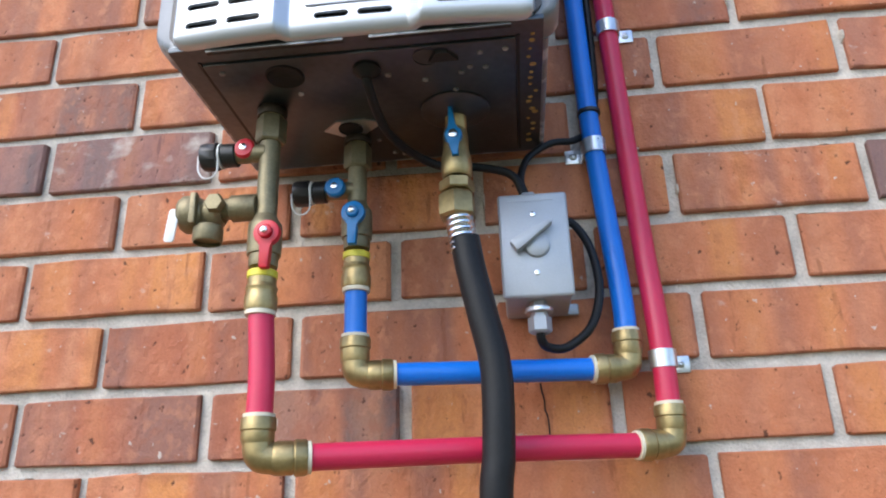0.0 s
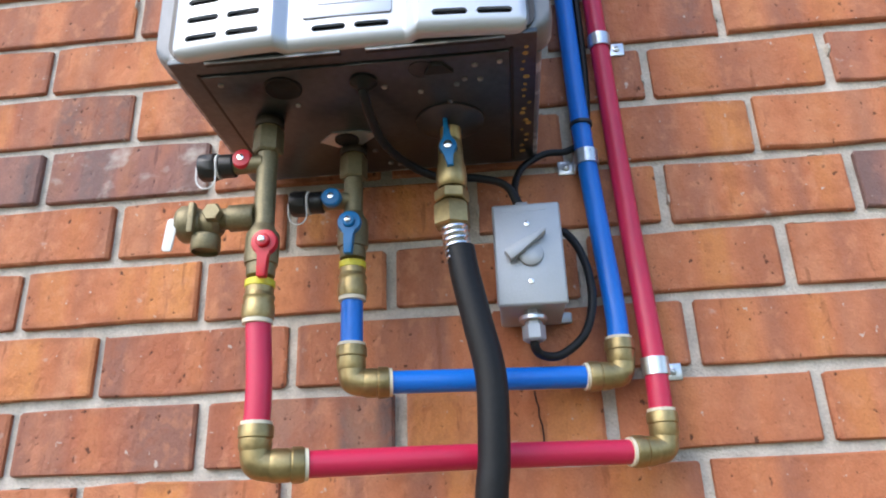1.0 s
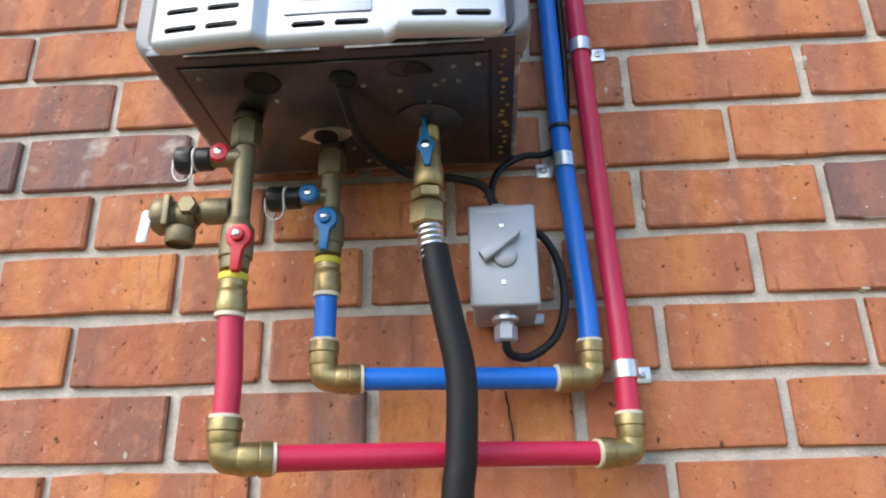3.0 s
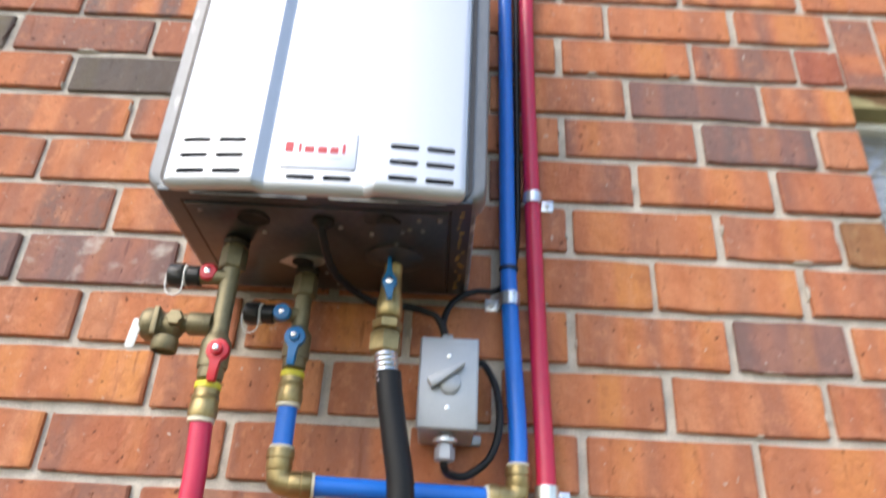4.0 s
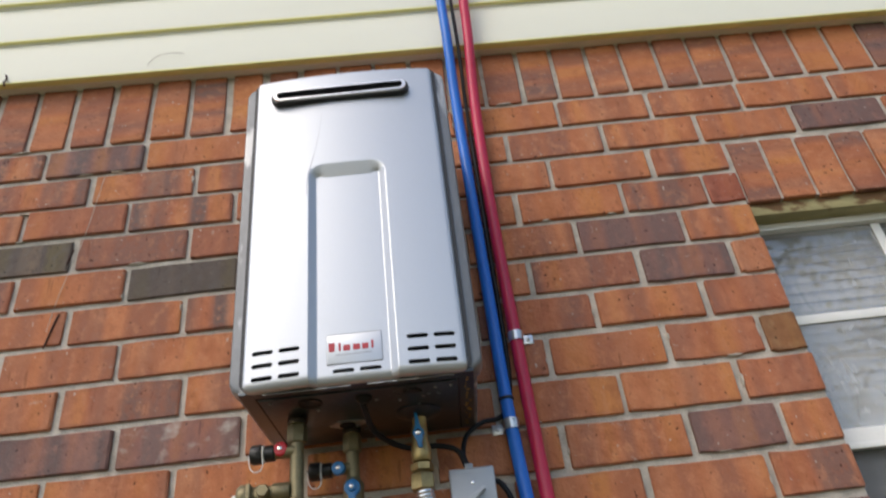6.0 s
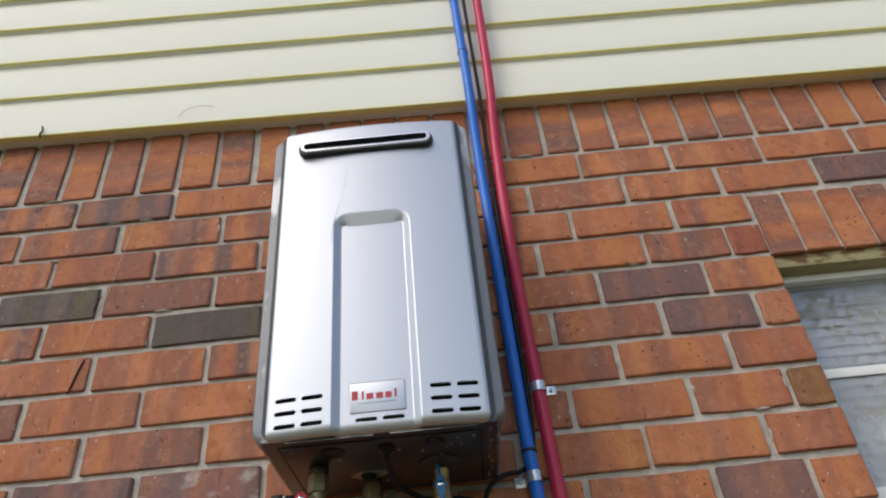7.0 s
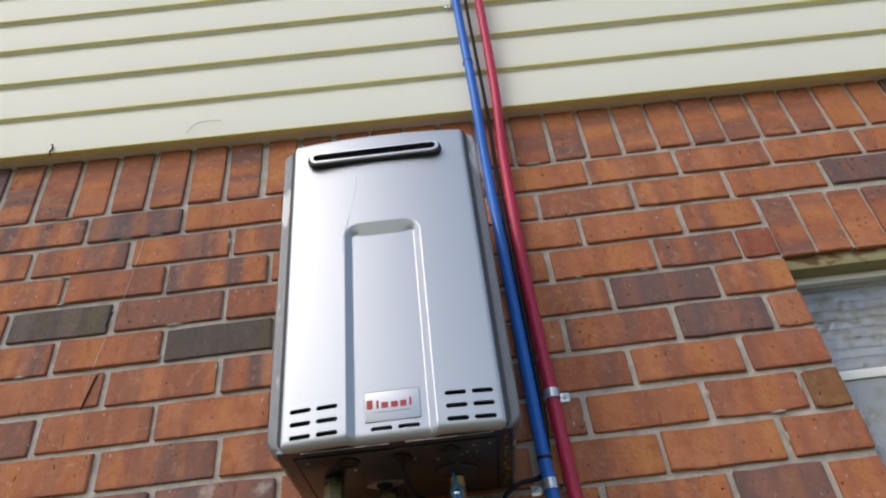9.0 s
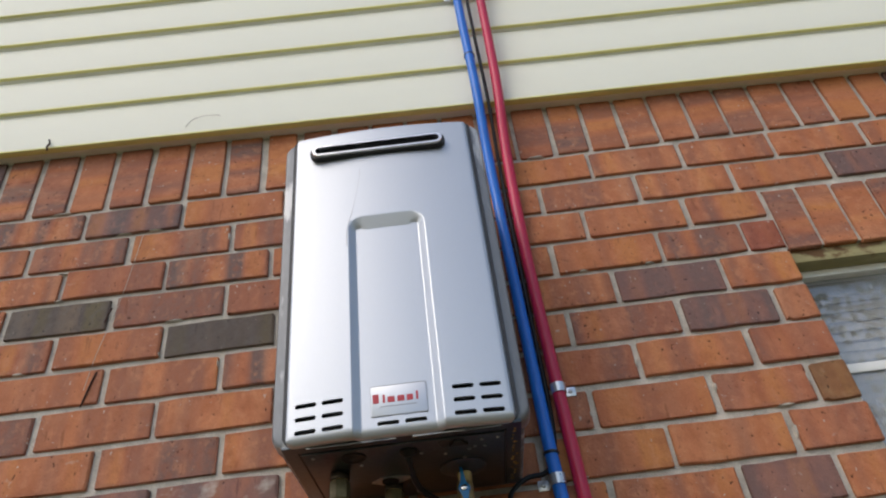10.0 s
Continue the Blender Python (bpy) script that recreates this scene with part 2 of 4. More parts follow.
def worn(m, colour, scale, stretch, lo, hi, most, ramp_z=None):
    """Patches of another colour over a surface: scuffs or a water stain, thinning out downwards where ramp_z gives two heights."""
    n, l = m.node_tree.nodes, m.node_tree.links
    b = n["Principled BSDF"]
    old = b.inputs["Base Color"].links[0].from_socket
    tc, mp, t = n.new("ShaderNodeTexCoord"), n.new("ShaderNodeMapping"), n.new("ShaderNodeTexNoise")
    mp.inputs["Scale"].default_value = stretch
    l.new(tc.outputs["Object"], mp.inputs[0])
    l.new(mp.outputs[0], t.inputs["Vector"])
    t.inputs["Scale"].default_value, t.inputs["Detail"].default_value = scale, 5
    src = t.outputs[0]
    if ramp_z:
        cut, fall, add = n.new("ShaderNodeSeparateXYZ"), n.new("ShaderNodeMapRange"), n.new("ShaderNodeMath")
        l.new(tc.outputs["Object"], cut.inputs[0])
        l.new(cut.outputs[2], fall.inputs[0])
        fall.inputs[1].default_value, fall.inputs[2].default_value = ramp_z
        fall.inputs[3].default_value, fall.inputs[4].default_value = -0.16, 0.20
        l.new(src, add.inputs[0])
        l.new(fall.outputs[0], add.inputs[1])
        src = add.outputs[0]
    r = n.new("ShaderNodeMapRange")
    r.inputs[1].default_value, r.inputs[2].default_value = lo, hi
    r.inputs[4].default_value = most
    l.new(src, r.inputs[0])
    x = n.new("ShaderNodeMix")
    x.data_type = "RGBA"
    l.new(r.outputs[0], x.inputs[0])
    l.new(old, x.inputs[6])
    x.inputs[7].default_value = (*colour, 1)
    l.new(x.outputs[2], b.inputs["Base Color"])


worn(CASE, (0.52, 0.53, 0.55), 34, (1, 1, 0.22), 0.53, 0.60, 0.8)
HEAD_TIMBER = TIMBER.copy()
HEAD_TIMBER.name = "stained_head_timber"
worn(HEAD_TIMBER, (0.13, 0.06, 0.02), 22, (1.0, 1, 1.6), 0.46, 0.58, 0.95, (2.000, 2.030))


BARK = mat("bark", (0.12, 0.09, 0.065), 0.9, 0, 0.35, 6, 60, 0.8)
LEAF = mat("leaf", (0.06, 0.10, 0.03), 0.6, 0, 0.4, 2, 40, 0.1)


# ---- mesh helpers ----
def smooth_by_angle(me, angle=35):
    """Smooth shading with sharp edges where faces turn by more than the angle."""
    b = bmesh.new()
    b.from_mesh(me)
    for f in b.faces:
        f.smooth = True
    lim = radians(angle)
    for e in b.edges:
        if len(e.link_faces) == 2 and e.calc_face_angle(0.0) > lim:
            e.smooth = False
    b.to_mesh(me)
    b.free()


def part(name, bm, material, parent=None, label="", angle=35):
    bmesh.ops.recalc_face_normals(bm, faces=bm.faces)
    me = bpy.data.meshes.new(name)
    bm.to_mesh(me)
    bm.free()
    smooth_by_angle(me, angle)
    me.materials.append(material)
    ob = new(name, me)
    if parent is not None:
        ob.parent = parent
        ob.matrix_parent_inverse = parent.matrix_basis.inverted()
    if label:
        ob["label"] = label
    return ob


def thing(name, at, label, category, group=""):
    ob = new(name)
    ob.empty_display_size = 0.02
    ob.matrix_basis = Matrix.Translation(at)
    return tagged(ob, label, category, group)


def box(lo, hi, bevel=0.0, m=None, bm=None, segs=2):
    bm = bm or bmesh.new()
    before = set(bm.verts)
    c = [(a + b) / 2 for a, b in zip(lo, hi)]
    s = [b - a for a, b in zip(lo, hi)]
    made = bmesh.ops.create_cube(bm, size=1.0, matrix=Matrix.LocRotScale(c, None, s))
    if bevel:
        es = {e for v in made["verts"] for e in v.link_edges}
        bmesh.ops.bevel(bm, geom=list(es), offset=bevel, segments=segs, affect="EDGES", profile=0.5)
    if m is not None:
        bmesh.ops.transform(bm, matrix=m, verts=[v for v in bm.verts if v not in before])
    return bm


def axis_frame(at, direction):
    d = Vector(direction).normalized()
    return Matrix.Translation(at) @ d.to_track_quat("Z", "Y").to_matrix().to_4x4()


def lathe(profile, at=(0, 0, 0), direction=(0, 0, 1), n=24, bm=None, spin=0.0):
    """A solid of revolution from (radius, height) pairs, closed at both ends; n=6 gives a hexagon."""
    bm = bm or bmesh.new()
    m = axis_frame(at, direction)
    rings = []
    for r, h in profile:
        rings.append([bm.verts.new(m @ Vector((r * math.cos(spin + math.tau * k / n), r * math.sin(spin + math.tau * k / n), h))) for k in range(n)])
    for a, b in zip(rings, rings[1:]):
        for k in range(n):
            bm.faces.new((a[k], a[(k + 1) % n], b[(k + 1) % n], b[k]))
    bm.faces.new(rings[0][::-1])
    bm.faces.new(rings[-1])
    return bm


def curve_points(pts, steps=10):
    """Catmull-Rom through the points."""
    p = [Vector(q) for q in pts]
    p = [p[0] * 2 - p[1]] + p + [p[-1] * 2 - p[-2]]
    out = []
    for a, b, c, d in zip(p, p[1:], p[2:], p[3:]):
        for k in range(steps):
            t = k / steps
            out.append(0.5 * (2 * b + (c - a) * t + (2 * a - 5 * b + 4 * c - d) * t * t + (3 * b - a - 3 * c + d) * t ** 3))
    return out + [p[-2]]


def tube(pts, radius, n=16, steps=10, bm=None, closed=False):
    bm = bm or bmesh.new()
    path = curve_points(pts, steps)
    rings, side = [], None
    for k, q in enumerate(path):
        d = (path[min(k + 1, len(path) - 1)] - path[max(k - 1, 0)]).normalized()
        if side is None:
            side = d.orthogonal().normalized()
        side = (side - d * side.dot(d)).normalized()
        up = d.cross(side)
        rings.append([bm.verts.new(q + radius * (side * math.cos(math.tau * j / n) + up * math.sin(math.tau * j / n))) for j in range(n)])
    for a, b in zip(rings, rings[1:]):
        for j in range(n):
            bm.faces.new((a[j], a[(j + 1) % n], b[(j + 1) % n], b[j]))
    bm.faces.new(rings[0][::-1])
    bm.faces.new(rings[-1])
    return bm


def prism(outline, depth, m, bevel=0.0, bm=None):
    """An outline in its own x, y plane, thickened along its z and set by the pose m."""
    bm = bm or bmesh.new()
    lo = [bm.verts.new(m @ Vector((x, y, 0))) for x, y in outline]
    hi = [bm.verts.new(m @ Vector((x, y, depth))) for x, y in outline]
    n = len(outline)
    for k in range(n):
        bm.faces.new((lo[k], lo[(k + 1) % n], hi[(k + 1) % n], hi[k]))
    bm.faces.new(lo[::-1])
    top = bm.faces.new(hi)
    if bevel:
        bmesh.ops.bevel(bm, geom=list(top.edges), offset=bevel, segments=2, affect="EDGES", profile=0.5)
    return bm


def pill(w, h, n=8):
    r = h / 2
    return [((w / 2 - r) * s + r * math.cos(a), r * math.sin(a))
            for s, a0 in ((1, -math.pi / 2), (-1, math.pi / 2)) for a in [a0 + math.pi * k / n for k in range(n + 1)]]


FACE = Matrix(((1, 0, 0, 0), (0, 0, -1, 0), (0, 1, 0, 0), (0, 0, 0, 1)))  # outline x, y to wall x, z; depth towards the viewer


def facing(x, y, z, turn=0):
    return Matrix.Translation((x, y, z)) @ FACE @ Matrix.Rotation(radians(turn), 4, "Z")


# ---- wall, ground ----
OPEN_L, OPEN_R, HEAD, SILL = 0.646, 1.50, 2.032, 0.90
CORE = 0.0068


def wall_core():
    bm = bmesh.new()
    for lo, hi in (((-4, CORE, 0), (OPEN_L, 0.10, 2.62)), ((OPEN_R, CORE, 0), (4, 0.10, 2.62)),
                   ((OPEN_L, CORE, HEAD), (OPEN_R, 0.10, 2.62)), ((OPEN_L, CORE, 0), (OPEN_R, 0.10, SILL))):
        box(lo, hi, bm=bm)
    return bm


wall = tagged(part("wall_brick", wall_core(), MORTAR), "orange-red brick house wall with pale grey mortar joints", "wall", kind="structure")
ground = bmesh.new()
bmesh.ops.create_grid(ground, x_segments=2, y_segments=2, size=600)
tagged(part("ground", ground, GRASS), "dry straw-coloured lawn in front of the house", "ground", kind="structure")

# ---- siding above the brick ----
SIDE_BOTTOM, SIDE_Y, SIDE_TILT = 2.516, -0.036, -0.023
seams = [SIDE_BOTTOM, 2.657, 2.799, 2.946] + [2.946 + 0.1445 * k for k in range(1, 10)]
LIP = 0.0165
siding = tagged(new("siding"), "cream horizontal lap siding above the brick", "siding", kind="structure")


def siding_course(z0, z1, first):
    bm = bmesh.new()
    lip, y0 = (0.0130 if first else LIP), SIDE_Y
    prof = [(y0 + lip + 0.004, z0 - (0.0 if first else 0.010)), (y0, z0), (y0 - 0.001, z0 + 0.006), (y0 + lip * 0.86, z1 - 0.0045), (y0 + lip * 0.95, z1 - 0.0036), (y0 + lip + 0.006, z1 - 0.0036)]
    if first:
        prof[0] = (0.05, z0)
        prof[-1] = (0.05, z1)
    ends = [[bm.verts.new((x, y, z + SIDE_TILT * x)) for y, z in prof] for x in (-4.0, 4.0)]
    n = len(prof)
    for k in range(n):
        bm.faces.new((ends[0][k], ends[0][(k + 1) % n], ends[1][(k + 1) % n], ends[1][k]))
    bm.faces.new(ends[0])
    bm.faces.new(ends[1][::-1])
    return bm


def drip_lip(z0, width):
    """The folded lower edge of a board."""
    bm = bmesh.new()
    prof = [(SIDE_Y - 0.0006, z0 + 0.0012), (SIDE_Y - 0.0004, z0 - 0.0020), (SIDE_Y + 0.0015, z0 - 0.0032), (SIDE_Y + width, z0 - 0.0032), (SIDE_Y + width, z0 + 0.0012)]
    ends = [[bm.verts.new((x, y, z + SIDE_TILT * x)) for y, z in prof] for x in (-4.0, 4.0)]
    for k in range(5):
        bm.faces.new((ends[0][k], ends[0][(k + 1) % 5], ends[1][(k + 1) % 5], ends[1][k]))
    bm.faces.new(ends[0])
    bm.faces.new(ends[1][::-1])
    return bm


for k, (a, b) in enumerate(zip(seams, seams[1:])):
    panel_ob = part("siding_panel", siding_course(a, b, k == 0), SIDING, siding)
    part("drip_lip", drip_lip(a, 0.0150), LIP_BOUNCE, panel_ob, "lower lip of the board, bounced light painted as yellow")
part("sheathing", box((-4, 0.012, 2.64), (4, 0.10, 4.35)), TIMBER, siding, "board behind the siding")

# ---- window ----
window = tagged(new("window_1"), "white vinyl sash window with muntins, blinds behind the glass", "window", kind="structure")
GL = 0.062
frame_bm = bmesh.new()
for lo, hi in (((OPEN_L, 0.045, SILL), (OPEN_L + 0.012, 0.10, 1.985)), ((OPEN_R - 0.035, 0.045, SILL), (OPEN_R, 0.10, 1.985)),
               ((OPEN_L, 0.045, 1.985), (OPEN_R, 0.10, 2.0)), ((OPEN_L, 0.045, SILL), (OPEN_R, 0.10, SILL + 0.03))):
    box(lo, hi, 0.002, bm=frame_bm)
part("window_frame", frame_bm, WHITE_FRAME, window)
head = part("head_board", box((OPEN_L + 0.002, 0.012, 2.0), (OPEN_R - 0.002, 0.09, HEAD - 0.002), 0.002), HEAD_TIMBER, window, "yellowish timber head board with brown water stains")
part("meeting_rail", box((OPEN_L + 0.012, 0.046, 1.548), (OPEN_R - 0.035, 0.078, 1.582), 0.003), WHITE_FRAME, window)
part("meeting_rail_lip", box((OPEN_L + 0.012, 0.041, 1.546), (OPEN_R - 0.035, 0.0455, 1.556), 0.001), WHITE_FRAME, window)
part("muntin", box((OPEN_L + 0.012, GL - 0.004, 1.783), (OPEN_R - 0.035, GL - 0.001, 1.801), 0.001), WHITE_FRAME, window)
for x in (0.905, 1.19):
    part("muntin", box((x - 0.009, GL - 0.0045, 1.583), (x + 0.009, GL - 0.0015, 1.984), 0.001), WHITE_FRAME, window)
# The pane's pale haze is painted glare of the mirrored sky.
part("pane", box((OPEN_L + 0.010, GL, 1.575), (OPEN_R - 0.03, GL + 0.004, 1.984)), HAZED_GLASS, window, "upper pane with sky glare painted as haze and dried water marks").visible_shadow = False
part("pane", box((OPEN_L + 0.010, GL + 0.016, SILL + 0.03), (OPEN_R - 0.03, GL + 0.020, 1.56)), GLASS, window).visible_shadow = False
part("inner_pane", box((OPEN_L + 0.010, GL + 0.014, 1.575), (OPEN_R - 0.03, GL + 0.018, 1.984)), GLASS, window).visible_shadow = False
part("insect_screen", box((OPEN_L + 0.012, GL - 0.004, SILL + 0.03), (OPEN_R - 0.035, GL - 0.003, 1.546)), SCREEN, window, "dark insect screen over the lower sash")
blinds = tagged(new("window_blind"), "white horizontal slat blind hanging behind the window", "blind")
slat = box((OPEN_L - 0.02, -0.012, -0.0008), (OPEN_R + 0.02, 0.012, 0.0008), 0.0004)
slat_ob = part("slat", slat, BLIND, blinds)
slat_ob.matrix_basis = pose(0, 0.093, 1.955, 73)
for k in range(1, 48):
    s = new("slat", slat_ob.data)
    s.parent = blinds
    s.matrix_basis = pose(0, 0.093, 1.955 - 0.021 * k, 73)
part("headrail", box((OPEN_L + 0.002, 0.0845, 1.958), (OPEN_R - 0.002, 0.112, 1.9835), 0.002), BLIND, blinds, "white blind head rail")
room = bmesh.new()
for lo, hi in (((OPEN_L - 0.5, 1.6, 0.5), (OPEN_R + 0.5, 1.65, 2.5)), ((OPEN_L - 0.55, 0.1, 0.5), (OPEN_L - 0.5, 1.65, 2.5)), ((OPEN_R + 0.5, 0.1, 0.5), (OPEN_R + 0.55, 1.65, 2.5)),
               ((OPEN_L - 0.5, 0.1, 2.5), (OPEN_R + 0.5, 1.65, 2.55)), ((OPEN_L - 0.5, 0.1, 0.45), (OPEN_R + 0.5, 1.65, 0.5))):
    box(lo, hi, bm=room)
tagged(part("wall_room", room, ROOM), "plain walls of the room behind the window", "wall", kind="structure")

# ---- water heater ----
HX0, HX1, HZ0, HZ1, HY = -0.2755, 0.0730, 1.634, 2.214, -0.246
HC = -0.1020
heater = thing("water_heater", (HC, -0.02, HZ0), "silver tankless water heater hung on the brick wall", "water heater")


def rounded(x0, x1, z0, z1, r, n=6):
    out = []
    for cx, cz, a0 in ((x1 - r, z0 + r, -90), (x1 - r, z1 - r, 0), (x0 + r, z1 - r, 90), (x0 + r, z0 + r, 180)):
        for k in range(n + 1):
            a = radians(a0 + 90 * k / n)
            out.append((cx + r * math.cos(a), cz + r * math.sin(a)))
    return out


BODY = 0.0095  # the body is narrower than the bezel by this much on each side


def shell(levels):
    """A closed box of rounded outlines at several depths: y, x0, x1, z0, z1, corner radius."""
    bm = bmesh.new()
    rings = [[bm.verts.new((x, y, z)) for x, z in rounded(x0, x1, z0, z1, r)] for y, x0, x1, z0, z1, r in levels]
    n = len(rings[0])
    for a, b in zip(rings, rings[1:]):
        for k in range(n):
            bm.faces.new((a[k], a[(k + 1) % n], b[(k + 1) % n], b[k]))
    bm.faces.new(rings[0])
    bm.faces.new(rings[-1][::-1])
    return bm


part("case", shell([(y, HX0 + BODY, HX1 - BODY, HZ0, HZ1 - 0.004, 0.004) for y in (-0.018, HY + 0.030)]), CASE, heater, "grey metal casing")
bezel = [(HY + 0.034, 0.003, 0.018), (HY + 0.033, 0.0008, 0.0195), (HY + 0.031, 0.0, 0.020), (HY + 0.012, 0.0, 0.020), (HY + 0.004, 0.0008, 0.0205), (HY + 0.001, 0.0025, 0.021), (HY, 0.0050, 0.022)]
part("bezel", shell([(y, HX0 + i, HX1 - i, HZ0 + i, HZ1 - i, r) for y, i, r in bezel]), CASE, heater, "scuffed grey bezel round the front panel")

PX0, PX1, PZ0, PZ1 = HC - 0.1535, HC + 0.1550, 1.633, 2.216
RX0, RX1, RTOP = HC - 0.0610, HC + 0.0610, 2.008


def panel_depth(x, z):
    """How far the sheet stands in front of the casing."""
    u = (x - (PX0 + PX1) / 2) / ((PX1 - PX0) / 2)
    d = 0.010 + 0.009 * (1 - u * u)
    # pressed recess, open at the foot, with sloping flanks
    flank, r = 0.0105, 0.024
    qx = max(abs(x - HC) - (0.061 - r), 0.0)
    qz = max(z - (RTOP - r), 0.0)
    inside = r - math.hypot(qx, qz)
    top_flank = flank + 0.0120 * (qz / max(1e-9, math.hypot(qx, qz)) if qz > 0 else 0.0) ** 2
    t = min(max(inside / top_flank, 0.0), 1.0)
    d -= 0.0092 * t
    # rolled rim
    drop = 0.0
    for edge, width, depth in ((min(x - PX0, PX1 - x, PZ1 - z), 0.007, 0.009), (z - PZ0, 0.0135, 0.0098)):
        if edge < width:
            e = 1 - edge / width
            drop = max(drop, depth * (1 - math.sqrt(max(0.0, 1 - e * e))))
    return d - drop


def panel_sheet():
    bm = bmesh.new()
    rc = 0.012
    creases = [HC + s * q + e for s in (-1, 1) for q in (0.061, 0.0505) for e in (-0.0009, 0.0009)]
    xs = sorted([PX0 + (PX1 - PX0) * i / 104 for i in range(105)] + creases)
    zs = sorted([PZ0 + (PZ1 - PZ0) * j / 150 for j in range(151)] + [PZ0 + 0.0135 * (q / 12) ** 1.6 + 0.0001 for q in range(13)] + [RTOP + 0.002 * q + 0.0003 for q in range(-18, 3)])
    nx, nz = len(xs) - 1, len(zs) - 1
    grid = []
    for back in (0, 1):
        rows = []
        for j in range(nz + 1):
            row = []
            z = zs[j]
            for i in range(nx + 1):
                x = xs[i]
                gx, gz = x, z
                # round the four corners by drawing the sheet's corner square onto a disc
                cx = PX0 + rc if x < PX0 + rc else PX1 - rc if x > PX1 - rc else None
                cz = PZ0 + rc if z < PZ0 + rc else PZ1 - rc if z > PZ1 - rc else None
                if cx is not None and cz is not None:
                    dx, dz = (x - cx) / rc, (z - cz) / rc
                    gx, gz = cx + rc * dx * math.sqrt(1 - dz * dz / 2), cz + rc * dz * math.sqrt(1 - dx * dx / 2)
                y = HY - panel_depth(x, z) + (0.0035 if back else 0)
                row.append(bm.verts.new((gx, y, gz)))
            rows.append(row)
        grid.append(rows)
    for g, flip in ((grid[0], False), (grid[1], True)):
        for j in range(nz):
            for i in range(nx):
                q = (g[j][i], g[j][i + 1], g[j + 1][i + 1], g[j + 1][i])
                bm.faces.new(q[::-1] if flip else q)
    a, b = grid
    rim = [(0, i) for i in range(nx)] + [(j, nx) for j in range(nz)] + [(nz, i) for i in range(nx, 0, -1)] + [(j, 0) for j in range(nz, 0, -1)]
    for p, q in zip(rim, rim[1:] + rim[:1]):
        bm.faces.new((a[q[0]][q[1]], a[p[0]][p[1]], b[p[0]][p[1]], b[q[0]][q[1]]))
    return bm


VENTS = [(x, z) for x in (HC - 0.1245, HC - 0.0875, HC + 0.0890, HC + 0.1260) for z in (1.6865, 1.6675, 1.6485)]
VENTS += [(HC - 0.0145, 1.6490), (HC + 0.0225, 1.6490)]
# Added black sheet whose edge draws the shaded gap between panel and bezel.
part("gasket", prism(rounded(PX0 - 0.0040, PX1 + 0.0046, PZ0 + 0.002, PZ1 + 0.0018, 0.015), 0.0035, facing(0, HY + 0.0005, 0)), CAP, heater, "black strip standing for the shade in the gap round the front panel")
panel = part("front_panel", panel_sheet(), PANEL, heater, "brushed silver front panel with an arched pressed recess")
cut_bm = bmesh.new()
for x, z in VENTS:
    prism(pill(0.0295, 0.0066), 0.06, facing(x, HY + 0.02, z), bm=cut_bm)
prism(pill(0.212, 0.0170), 0.06, facing(HC - 0.006, HY + 0.02, 2.160), bm=cut_bm)
bmesh.ops.recalc_face_normals(cut_bm, faces=cut_bm.faces)
cut_me = bpy.data.meshes.new("cutter")
cut_bm.to_mesh(cut_me)
cut_bm.free()
cutter = new("cutter", cut_me)
mod = panel.modifiers.new("vents", "BOOLEAN")
mod.object, mod.operation, mod.solver = cutter, "DIFFERENCE", "EXACT"
bpy.context.view_layer.update()
done = bpy.data.meshes.new_from_object(panel.evaluated_get(bpy.context.evaluated_depsgraph_get()))
panel.modifiers.clear()
panel.data = done
smooth_by_angle(done, 40)
bpy.data.objects.remove(cutter)

# Added black sheet: paints the shade inside the casing behind the open slots.
part("vent_backing", box((HC - 0.148, HY - 0.0035, 1.637), (HC + 0.148, HY - 0.0008, 1.700), 0.0005), DARK, heater, "black sheet standing for the shade behind the vent slots")
for x, z in VENTS:
    part("louvre", box((x - 0.013, HY - 0.0062, z - 0.0034), (x + 0.013, HY - 0.0052, z - 0.0008), 0.0003, Matrix.Translation((0, 0, 0))), PANEL, heater)


def ring(outer, inner, depth, m):
    bm = bmesh.new()
    sets = []
    for o, d in ((outer, 0.0), (outer, depth - 0.002), ([(x * 0.994, y * 0.93) for x, y in outer], depth), (inner, depth), (inner, 0.0)):
        sets.append([bm.verts.new(m @ Vector((x, y, d))) for x, y in o])
    n = len(outer)
    for a, b in zip(sets, sets[1:] + sets[:1]):
        for k in range(n):
            bm.faces.new((a[k], a[(k + 1) % n], b[(k + 1) % n], b[k]))
    return bm


SLOT_Y = HY - 0.0165
exhaust = part("exhaust_outlet", ring(pill(0.228, 0.0245, 10), pill(0.216, 0.0155, 10), 0.013, facing(HC - 0.006, SLOT_Y, 2.160)), CHROME, heater, "polished steel rim of the exhaust slot")
part("exhaust_seal", ring(pill(0.2365, 0.0320, 10), pill(0.2275, 0.0240, 10), 0.0085, facing(HC - 0.006, SLOT_Y, 2.160)), CAP, exhaust, "black rubber seal")
# Thin black plate in place of the passage, its shade painted on.
part("exhaust_cavity", prism(pill(0.218, 0.0175, 10), 0.002, facing(HC - 0.006, HY - 0.004, 2.160)), DARK, exhaust, "black plate standing for the shade in the exhaust passage")

scratch = [(-0.141, 2.116), (-0.1425, 2.095), (-0.148, 2.060), (-0.154, 2.030), (-0.1645, 1.985), (-0.166, 1.950)]
for a, b, thick in ((0, 2, 0.00035), (1, 4, 0.00025), (3, 6, 0.00055)):
    part("scratch", tube([(x, HY - panel_depth(x, z) + 0.0001, z) for x, z in scratch[a:b]], thick, 5, 5), INK, heater, "dark scratch down the front panel")
